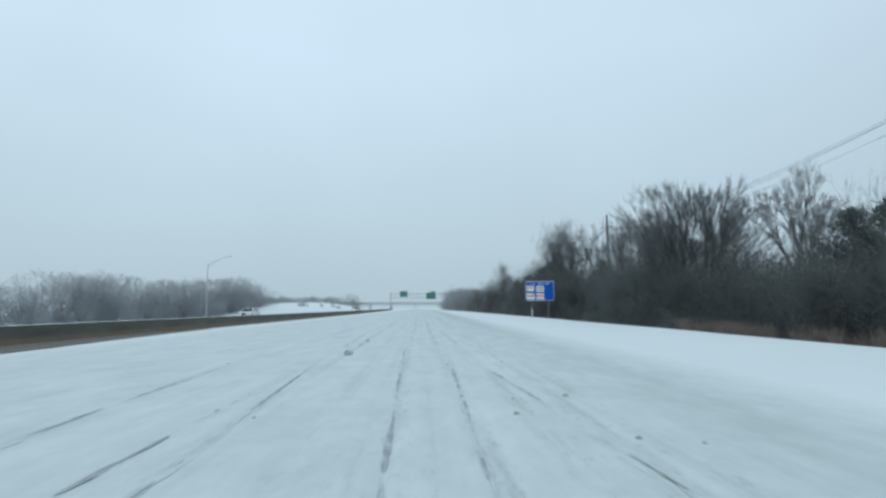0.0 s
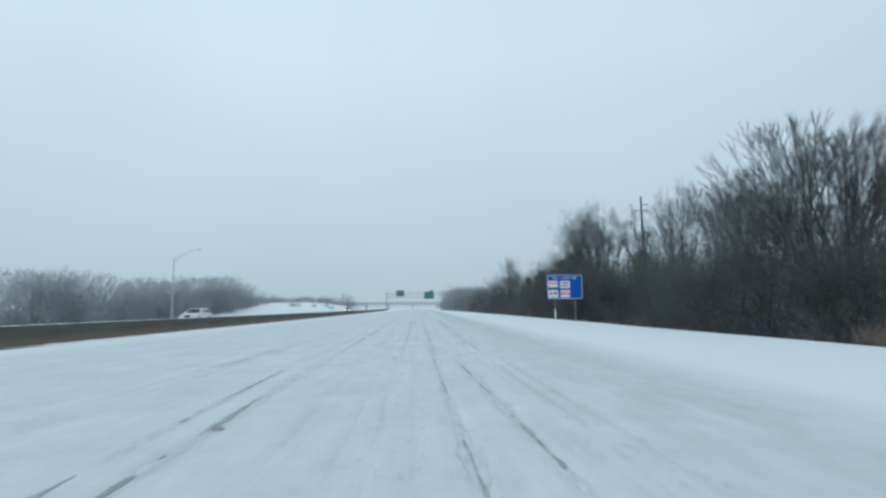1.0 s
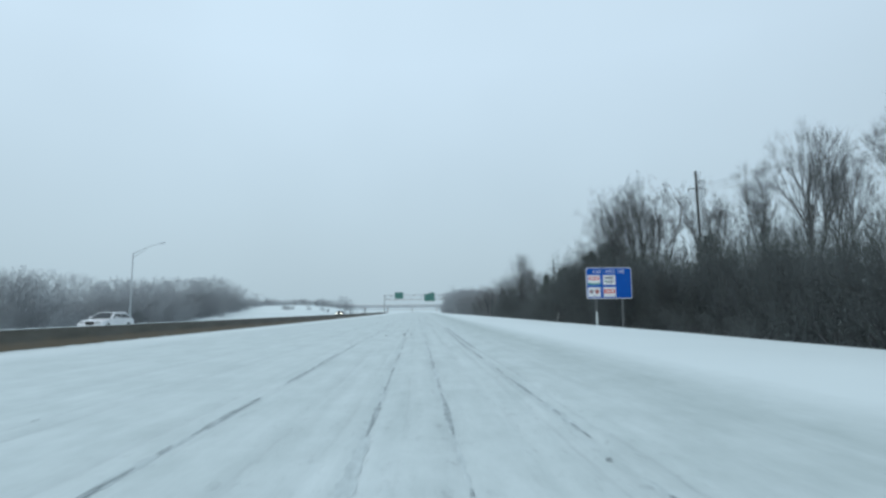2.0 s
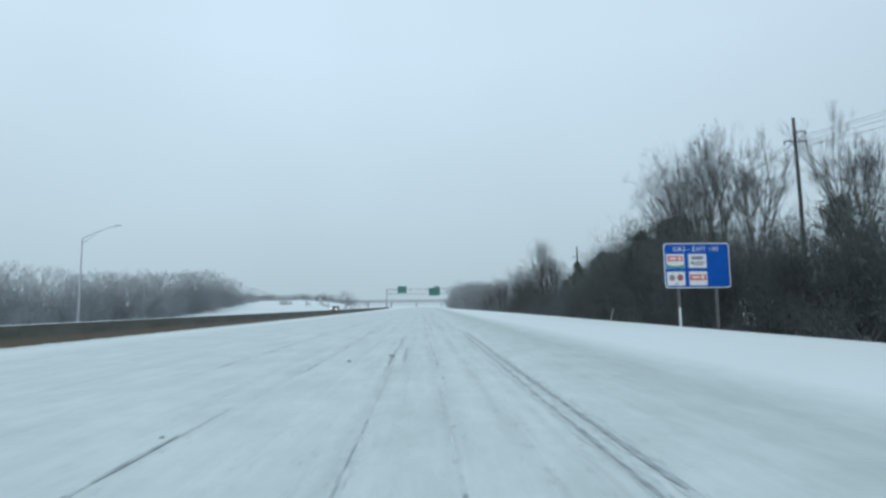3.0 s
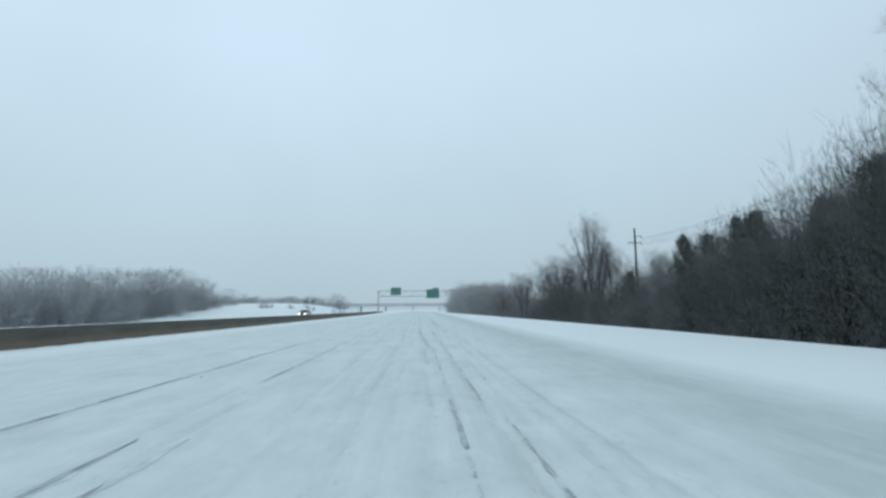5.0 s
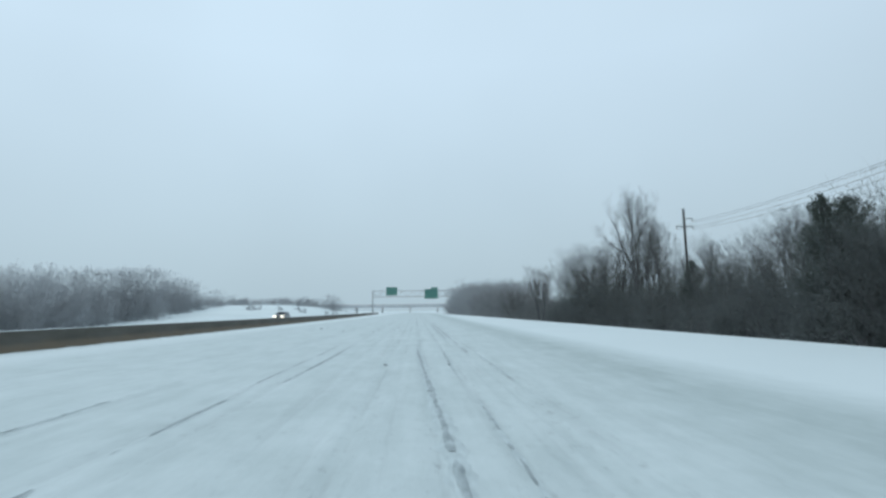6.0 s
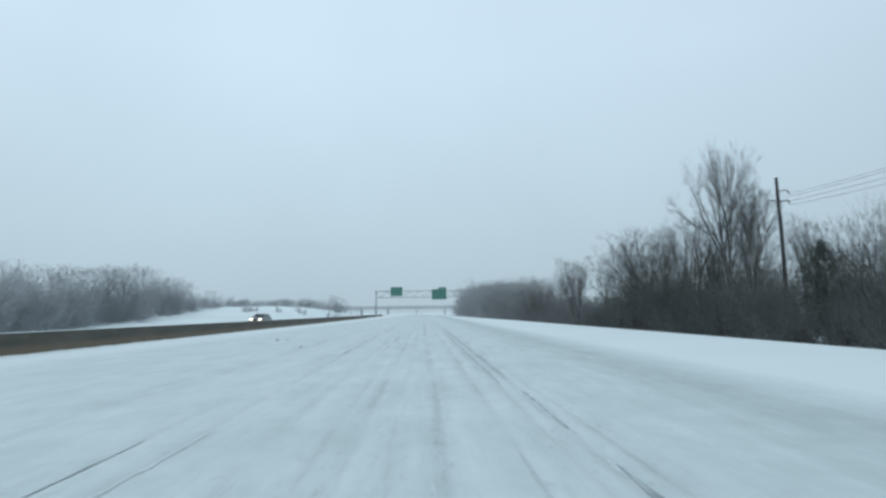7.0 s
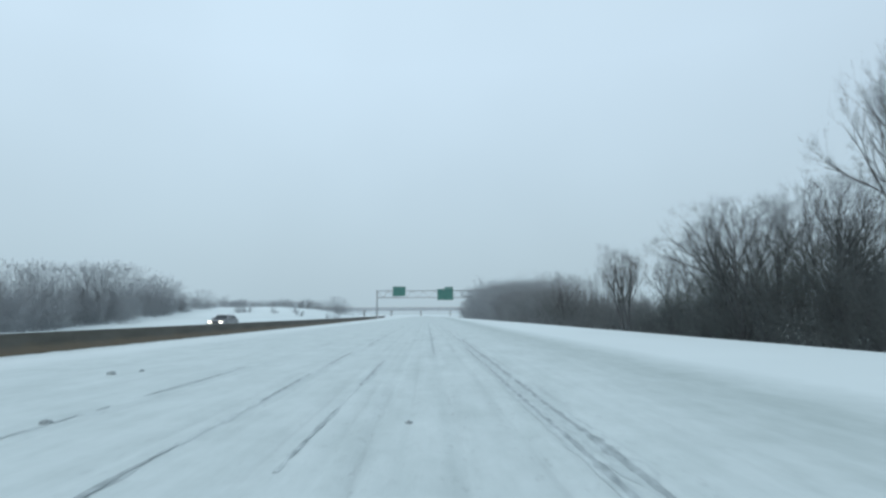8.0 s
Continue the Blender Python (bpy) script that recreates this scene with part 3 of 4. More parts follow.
def cedar_tree(seed, height, width, blades):
    rng = random.Random(seed)
    root = new("cedar_tree")
    wood, leaf = Shape(), Shape()
    pts, rd = bough(rng, Vector((0, 0, -0.3)), Vector((0, 0, 1)), height * 0.97 + 0.3, 0.14, 0.02, 8, 0.05, 0.03)
    wood.tube(pts, rd, 6)
    for i in range(150):
        t = (i + rng.random()) / 150
        s, d = along(pts, 0.06 + 0.92 * t)
        reach = width * 0.5 * min(1.0, (1 - t) * 2.0) ** 0.7 * rng.uniform(0.55, 1.15) + 0.15
        a = rng.uniform(0, 6.28)
        way = Vector((math.cos(a), math.sin(a), 0.35 + 0.5 * t))
        bp, bd = bough(rng, s, way, reach, 0.025, 0.008, 3, 0.08, 0.1)
        wood.tube(bp, bd, 3, False)
        for j in range(max(3, int(blades / 150 * (0.6 + 0.9 * (1 - t))))):
            p, d2 = along(bp, rng.uniform(0.15, 1.0))
            p = p + Vector((rng.gauss(0, 0.12), rng.gauss(0, 0.12), rng.gauss(0, 0.14)))
            blade(leaf, rng, p, side_way(rng, d2, rng.uniform(0.2, 1.0)) + Vector((0, 0, 0.3)), rng.uniform(0.16, 0.34), rng.uniform(0.02, 0.05))
    part("trunk", wood.mesh("trunk", BARK), root)
    part("foliage", leaf.mesh("foliage", CEDAR), root, "dense dark green sprays")
    return tagged(root, "dark evergreen cedar among bare roadside trees", "tree")


def plant(proto, x, y, height, own, turn, lean=0.0, wide=1.0, sink=0.0):
    """Copies a grown plant to a place; own is the height it was grown to."""
    s = height / own
    m = pose(x, y, ground_z(x, y) - sink, lean, 0, turn) @ Matrix.Diagonal((s * wide, s * wide, s, 1))
    ob = copy_thing(proto, m)
    ob.matrix_basis = m
    # further along the road paler copies carry the distance haze in their colour
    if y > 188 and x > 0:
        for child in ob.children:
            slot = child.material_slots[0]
            paler = MORE_HAZE if y > 222 else LIGHT_HAZE
            if slot.material in paler and (slot.material is not BARK or y > 195):
                hazed = paler[slot.material]
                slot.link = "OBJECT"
                slot.material = hazed
    return ob


FAR_BRUSH = []  # the countless bushes of the distant woods: a grown bush and its place


def brush(proto, x, y, height, own, turn, wide=1.0):
    s = height / own
    FAR_BRUSH.append((proto.children[-1].data, pose(x, y, ground_z(x, y), 0, 0, turn) @ Matrix.Diagonal((s * wide, s * wide, s, 1))))


def far_thicket():
    """All the distant bushes as one mesh."""
    points, corners, sizes, n = [], [], [], 0
    for me, m in FAR_BRUSH:
        co = np.empty(len(me.vertices) * 3)
        me.vertices.foreach_get("co", co)
        ids = np.empty(len(me.loops), dtype=np.int32)
        me.loops.foreach_get("vertex_index", ids)
        size = np.empty(len(me.polygons), dtype=np.int32)
        me.polygons.foreach_get("loop_total", size)
        a = np.array(m)
        points.append(co.reshape(-1, 3) @ a[:3, :3].T + a[:3, 3])
        corners.append(ids + n)
        sizes.append(size)
        n += len(me.vertices)
    points, corners, sizes = np.concatenate(points), np.concatenate(corners), np.concatenate(sizes)
    me = bpy.data.meshes.new("distant_thicket")
    me.vertices.add(len(points))
    me.vertices.foreach_set("co", points.ravel())
    me.loops.add(len(corners))
    me.loops.foreach_set("vertex_index", corners)
    me.polygons.add(len(sizes))
    me.polygons.foreach_set("loop_start", np.concatenate(([0], np.cumsum(sizes)[:-1])).astype(np.int32))
    me.update(calc_edges=True)
    me.materials.append(FAR_HAZE)
    return tagged(new("distant_thicket", me), "distant thicket along the edge of the woods, coloured haze grey", "thicket", kind="stuff")


pick = random.Random(11)
FAN = [(bare_tree(s, 14.0, f, n, sp, an, 7, 30, label="tall leafless tree with a fan of upright grey branches", twig_r=0.0048, form=(5, 0.79, 0.045, 0.5)), 14.0)
       for s, f, n, sp, an in ((3, 0.12, 5, 0.50, 0.25), (4, 0.18, 4, 0.42, 0.27), (5, 0.08, 6, 0.55, 0.23))]
SLIM = [(bare_tree(s, 14.0, f, n, sp, an, 7, 12, label="slim leafless tree with steep branches", twig_r=0.0048, wide=0.8, lift=0.06, form=(5, 0.78, 0.06, 0.75)), 14.0)
        for s, f, n, sp, an in ((13, 0.28, 3, 0.28, 0.27), (14, 0.22, 4, 0.34, 0.25), (15, 0.34, 3, 0.25, 0.3))]
SLENDER = [(bare_tree(s, 8.0, 0.10, n, 0.20, 0.22, 6, 4, label="slender leafless tree with several upright stems", twig_r=0.006, lift=0.10, form=(4, 0.82, 0.05, 0.7)), 8.0) for s, n in ((91, 4), (92, 5))]
ROUND = [(bare_tree(s, 9.0, f, n, sp, an, 6, 4, label="rounded leafless tree with dense twigs", twig_r=0.0055, form=(4, 0.78, 0.07, 0.8)), 9.0)
         for s, f, n, sp, an in ((23, 0.06, 6, 0.7, 0.34), (24, 0.1, 5, 0.6, 0.36))]
BUSH = [(thicket_bush(s, 7.0, sp, n, 4, 2200, label="tangled dark leafless undergrowth bush", twig_r=0.010, leaf_size=1.3), 7.0) for s, sp, n in ((31, 0.62, 9), (32, 0.8, 9), (33, 0.5, 8))]
EDGE = [(thicket_bush(s, 7.0, sp, n, 5, 5700, label="dense dark bush at the edge of the woods", twig_r=0.006, leaf_size=0.72), 7.0) for s, sp, n in ((34, 0.62, 12), (35, 0.8, 12), (36, 0.5, 11))]
OPEN = [(bare_tree(s, 12.0, f, n, sp, an, 7, 7, label="open leafless tree with strong dark limbs", twig_r=0.0045, wide=w, lift=0.035, stout=1.2, form=(5, 0.81, 0.11, 1.0)), 12.0)
        for s, f, n, sp, an, w in ((73, 0.24, 3, 0.24, 0.30, 0.62), (74, 0.14, 4, 0.5, 0.36, 0.95), (75, 0.26, 3, 0.36, 0.36, 0.75), (76, 0.08, 5, 0.6, 0.34, 1.0))]
LOW = [(thicket_bush(s, 3.0, 0.95, 9, 3, 1000, label="low tangled brush at the foot of the woods", twig_r=0.006, leaf_size=0.7), 3.0) for s in (37, 38)]
CEDARS = [(cedar_tree(s, 9.0, w, 9000), 9.0) for s, w in ((41, 5.0), (42, 5.8))]
# trunks and twigs of the distant trees share the haze-pale colour
FAR = [(bare_tree(s, 13.0, f, n, sp, an, 6, 1, FAR_HAZE, FAR_HAZE, "distant leafless tree with a rounded crown, coloured haze pale", 0.026, 1.15), 13.0)
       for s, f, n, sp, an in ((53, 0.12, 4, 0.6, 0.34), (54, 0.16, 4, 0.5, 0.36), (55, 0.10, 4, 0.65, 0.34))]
FARBUSH = [(thicket_bush(s, 7.0, 0.7, 7, 4, 1500, FAR_HAZE, "distant thicket beyond the snow, coloured haze grey", 0.018, 1.2, 1.5), 7.0) for s in (61, 62)]

# skyline of the woods beside the road: distance along the road, height of the tops at 24 m from the lane
SKYLINE = [(-30, 9), (20, 8), (33, 10), (39, 8.6), (48, 13), (56, 13), (59, 10.8), (67, 13.3), (75, 11), (89, 15), (95, 17), (103, 16.5), (110, 14.6),
           (114, 12), (122, 9.3), (130, 8.2), (136, 5.2), (150, 5.2), (155, 8), (160, 15), (166, 14), (171, 10.9), (180, 10.7), (190, 9.0), (199, 7.2), (225, 9.0), (260, 11.0), (300, 13.2), (330, 15), (372, 14)]
# height of the dark thicket along the road
THICKET = [(-30, 7), (22, 8.0), (26, 6.8), (30, 5.8), (38, 6.0), (43, 7.2), (48, 8.6), (54, 9.2), (66, 9.0), (80, 9.6), (88, 9.2), (94, 9.4), (104, 10.4), (110, 11.3), (117, 10.4), (127, 9.0), (133, 5.6), (138, 4.2), (151, 4.4),
           (157, 6.0), (166, 7.4), (183, 6.6), (189, 4.6), (212, 5.0), (225, 6), (250, 7)]


def skyline(y):
    return float(np.interp(y, [a for a, _ in SKYLINE], [b for _, b in SKYLINE]))


def thicket(y):
    return float(np.interp(y, [a for a, _ in THICKET], [b for _, b in THICKET]))


# single trees that stand out: kind, number, x, y, height, turn
HEROES = [
    (FAN, 0, 24.3, 48.2, 12.8, 20), (FAN, 2, 25.6, 50.6, 11.0, 200), (FAN, 1, 28.6, 40.8, 11.6, 80), (FAN, 1, 25.2, 56.8, 11.6, 30), (ROUND, 1, 27.4, 46.4, 8.8, 10), (OPEN, 0, 24.4, 67.2, 13.3, 0), (SLIM, 1, 27.0, 61.0, 12.4, 130), (SLIM, 1, 29.5, 71.0, 12.6, 60),
    (OPEN, 0, 26.2, 98.8, 17.4, 200), (SLIM, 2, 23.5, 97.5, 15.0, 90), (SLIM, 0, 26.3, 94.2, 15.2, 150), (SLIM, 2, 25.4, 103.4, 15.4, 190), (OPEN, 2, 25.8, 107.0, 17.6, 100),
    (SLIM, 0, 27.0, 84.0, 14.0, 310), (SLIM, 2, 28.5, 78.0, 13.6, 200), (OPEN, 0, 22.4, 158.2, 14.4, 120), (OPEN, 0, 22.8, 156.0, 11.2, 20), (ROUND, 1, 33.5, 131.0, 8.6, 0),
    (OPEN, 1, 22.6, 164.2, 10.0, 280), (OPEN, 3, 21.4, 168.6, 9.4, 90), (OPEN, 1, 21.2, 172.2, 10.4, 10), (OPEN, 3, 22.8, 176.6, 9.6, 200), (OPEN, 3, 24.2, 180.0, 7.4, 330),
    (OPEN, 2, 21.6, 185.0, 7.6, 140), (SLENDER, 1, 18.3, 188.8, 8.4, 20), (SLENDER, 0, 19.1, 189.6, 8.0, 140), (OPEN, 3, 27.0, 169.0, 11.0, 33), (OPEN, 0, 25.6, 160.5, 11.2, 200),
    (OPEN, 2, 37.0, 171.0, 11.4, 20), (ROUND, 0, 37.5, 163.0, 11.2, 110), (OPEN, 1, 38.0, 155.0, 12.2, 310), (ROUND, 1, 36.0, 148.0, 10.4, 45), (OPEN, 3, 36.0, 181.0, 10.0, 215),
    (ROUND, 0, 24.0, 135.0, 8.0, 150), (ROUND, 1, 25.5, 138.6, 8.4, 250), (ROUND, 0, 26.6, 142.4, 7.6, 10), (OPEN, 3, 25.0, 146.5, 7.4, 60), (OPEN, 1, 33.0, 139.0, 8.6, 100), (ROUND, 1, 30.5, 135.5, 8.2, 200), (OPEN, 1, 34.6, 149.0, 9.6, 170), (OPEN, 3, 35.5, 144.0, 9.4, 70),
    (ROUND, 1, 28.8, 37.0, 8.4, 250), (ROUND, 0, 32.0, 45.0, 7.6, 130), (ROUND, 0, 30.5, 30.5, 8.4, 70), (ROUND, 1, 29.0, 25.0, 9.0, 15),
]
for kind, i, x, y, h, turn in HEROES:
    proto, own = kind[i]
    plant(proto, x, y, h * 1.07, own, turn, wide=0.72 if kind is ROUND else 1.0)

for x, y, h, i in ((23.5, 124.5, 9.4, 0), (26.0, 127.5, 9.6, 1), (21.8, 129.5, 8.4, 0), (28.5, 121.0, 10.2, 1), (25.0, 118.0, 9.8, 0), (22.8, 121.0, 9.2, 1), (29.0, 88.0, 9.8, 1), (25.6, 152.5, 7.0, 1), (24.6, 131.6, 8.8, 1)):
    proto, own = CEDARS[i]
    plant(proto, x, y, h, own, 70 * i + 13 * y, wide=0.95 if i else 0.8)
for x, y, h, i in ((25.4, 105.2, 11.2, 0), (26.2, 109.0, 11.8, 1), (24.6, 112.6, 10.8, 0), (27.6, 34.4, 8.6, 1), (28.4, 31.6, 8.8, 0)):
    proto, own = CEDARS[i]
    plant(proto, x, y, h, own, 41 * y, wide=1.15)
for x, y, h in ((24.4, 135.5, 6.2), (23.4, 140.0, 6.0), (23.4, 144.6, 6.2), (23.8, 149.4, 6.2), (25.6, 113.0, 12.2), (23.6, 115.5, 11.2), (27.0, 108.5, 12.4), (24.6, 109.5, 12.2), (22.6, 120.5, 9.6), (22.2, 126.0, 8.4), (26.4, 30.4, 9.6), (27.6, 27.6, 10.0), (28.6, 33.0, 9.0), (24.2, 105.5, 11.6), (22.8, 112.0, 11.6), (22.0, 115.4, 10.4), (23.6, 108.0, 11.8), (25.4, 103.6, 11.4), (26.4, 106.2, 12.4), (25.0, 111.2, 12.4), (24.2, 50.5, 7.8), (24.0, 54.0, 8.0), (24.8, 58.6, 8.2), (26.0, 37.5, 6.8), (26.0, 42.5, 7.2), (26.4, 46.6, 7.6), (24.0, 117.0, 9.8), (24.4, 86.5, 8.4), (24.6, 90.0, 8.6), (25.5, 95.0, 9.6), (25.0, 100.0, 9.8), (26.0, 70.5, 8.6), (26.8, 75.5, 9.0), (27.2, 80.5, 9.2), (26.0, 91.0, 9.2)):
    proto, own = EDGE[int(y) % 3]
    plant(proto, x, y, h, own, 37 * y, wide=0.72)

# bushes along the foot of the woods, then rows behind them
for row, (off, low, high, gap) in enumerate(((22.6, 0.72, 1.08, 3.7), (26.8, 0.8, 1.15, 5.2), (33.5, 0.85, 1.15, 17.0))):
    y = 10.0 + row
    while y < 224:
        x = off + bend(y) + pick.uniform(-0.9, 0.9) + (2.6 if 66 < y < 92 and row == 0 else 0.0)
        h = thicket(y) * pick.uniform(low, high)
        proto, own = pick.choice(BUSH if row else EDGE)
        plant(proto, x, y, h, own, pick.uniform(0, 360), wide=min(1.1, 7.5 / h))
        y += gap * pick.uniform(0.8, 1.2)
# low brush that closes the foot of the woods
y = 12.0
while y < 226:
    proto, own = pick.choice(LOW)
    plant(proto, 21.3 + bend(y) + pick.uniform(-0.5, 0.5) + (2.0 if 70 < y < 90 else 1.3 if y < 44 else 0.0), y, pick.uniform(2.2, 3.4), own, pick.uniform(0, 360), wide=1.25)
    y += pick.uniform(2.4, 3.4)
for x, y in ((21.0, 136.4), (20.8, 141.2), (20.9, 146.4), (21.2, 148.8), (20.8, 151.4)):
    proto, own = LOW[int(y) % 2]
    plant(proto, x, y, 2.9, own, 50 * y, wide=1.4)
# a second, closer row in the first stretch
y = 22.0
while y < 48:
    proto, own = pick.choice(EDGE)
    plant(proto, 24.6 + pick.uniform(-0.8, 0.8), y, thicket(y) * pick.uniform(0.8, 1.0), own, pick.uniform(0, 360), wide=1.25)
    y += 2.6
# a tall thicket behind the power line
y = 126.0
while y < 184:
    proto, own = pick.choice(BUSH)
    plant(proto, 37.0 + pick.uniform(-1.5, 1.5), y, pick.uniform(7.2, 9.0), own, pick.uniform(0, 360))
    y += 4.2
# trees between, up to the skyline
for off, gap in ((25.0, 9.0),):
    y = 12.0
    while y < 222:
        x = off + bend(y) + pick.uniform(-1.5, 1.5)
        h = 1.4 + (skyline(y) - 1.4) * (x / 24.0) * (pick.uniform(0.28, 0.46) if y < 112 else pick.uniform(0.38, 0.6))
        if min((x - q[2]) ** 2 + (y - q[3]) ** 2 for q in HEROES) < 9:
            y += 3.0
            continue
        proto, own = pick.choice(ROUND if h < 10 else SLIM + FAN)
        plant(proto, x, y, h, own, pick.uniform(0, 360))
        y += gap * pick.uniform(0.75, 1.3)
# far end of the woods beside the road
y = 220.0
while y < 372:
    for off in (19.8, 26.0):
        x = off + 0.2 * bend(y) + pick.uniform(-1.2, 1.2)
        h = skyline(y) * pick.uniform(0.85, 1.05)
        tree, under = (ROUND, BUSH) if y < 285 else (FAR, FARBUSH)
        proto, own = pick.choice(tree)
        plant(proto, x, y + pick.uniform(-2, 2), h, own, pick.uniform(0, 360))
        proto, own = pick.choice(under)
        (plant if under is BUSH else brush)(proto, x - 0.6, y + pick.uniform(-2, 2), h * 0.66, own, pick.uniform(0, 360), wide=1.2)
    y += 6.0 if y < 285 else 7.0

# woods beyond the opposite carriageway
WOODS = [(60, 11), (163, 9.8), (176, 14), (185, 14), (203, 11.3), (222, 15), (244, 14.7), (276, 15.5), (291, 16.2), (310, 18.0), (328, 14.5), (345, 16.5), (361, 17), (375, 16), (390, 13.5), (402, 12), (445, 10)]
y = 60.0
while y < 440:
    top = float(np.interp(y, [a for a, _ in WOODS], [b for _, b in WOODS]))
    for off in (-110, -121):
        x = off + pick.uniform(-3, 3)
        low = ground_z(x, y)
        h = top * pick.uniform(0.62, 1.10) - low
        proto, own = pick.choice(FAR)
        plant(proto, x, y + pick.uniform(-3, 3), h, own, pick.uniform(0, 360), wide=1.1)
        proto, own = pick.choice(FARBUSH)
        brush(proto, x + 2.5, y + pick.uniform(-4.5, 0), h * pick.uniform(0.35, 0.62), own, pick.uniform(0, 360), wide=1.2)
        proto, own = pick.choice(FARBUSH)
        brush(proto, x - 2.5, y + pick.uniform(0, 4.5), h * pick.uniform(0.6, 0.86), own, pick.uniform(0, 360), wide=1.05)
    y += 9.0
for x, y, h in ((-112.7, 311, 20.4), (-110, 316, 19.7), (-110.5, 177, 18.0), (-110, 188, 17.6), (-111, 181, 16.8)):
    proto, own = FAR[0]
    plant(proto, x, y, h, own, x * 7)
# scrub on the snowy slope, and the far skyline
for x, y, h in ((-82, 364, 4.6), (-79, 365, 3.6), (-70, 372, 3.2), (-61, 380, 3.0), (-66, 392, 3.4), (-52, 400, 3.2), (-47, 396, 2.6)):
    proto, own = FARBUSH[int(-x) % 2]
    plant(proto, x, y, h * 1.25, own, x * 11, wide=0.9, sink=h * 0.4)
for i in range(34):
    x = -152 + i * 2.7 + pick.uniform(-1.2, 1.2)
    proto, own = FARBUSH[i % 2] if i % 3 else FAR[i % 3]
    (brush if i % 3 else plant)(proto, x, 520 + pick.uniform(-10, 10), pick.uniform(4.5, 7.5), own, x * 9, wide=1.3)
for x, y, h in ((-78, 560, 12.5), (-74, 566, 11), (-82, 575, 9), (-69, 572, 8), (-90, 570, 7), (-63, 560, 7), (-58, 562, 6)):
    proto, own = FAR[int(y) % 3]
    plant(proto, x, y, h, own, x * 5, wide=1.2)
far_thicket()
# the grown models themselves are not part of the place
for kind in (FAN, SLIM, SLENDER, ROUND, OPEN, BUSH, EDGE, LOW, CEDARS, FAR, FARBUSH):
    for proto, own in kind:
        for ob in [*proto.children_recursive, proto]:
            bpy.data.objects.remove(ob)


def dry_grass():
    rng = random.Random(5)
    s = Shape()
    for i in range(12000):
        y = rng.uniform(8, 40)
        x = 18.2 + rng.random() ** 1.5 * 3.4
        if noise.noise((x * 0.5, y * 0.25, 0)) < -0.12:
            continue
        p = Vector((x, y, ground_z(x, y) - 0.05))
        blade(s, rng, p, Vector((rng.gauss(0, 0.35), rng.gauss(0, 0.35), 1)), rng.uniform(0.4, 1.25), 0.010)
    return tagged(new("dry_grass", s.mesh("dry_grass", GRASS)), "tawny dry grass below the dark thicket", "grass", kind="stuff")


dry_grass()


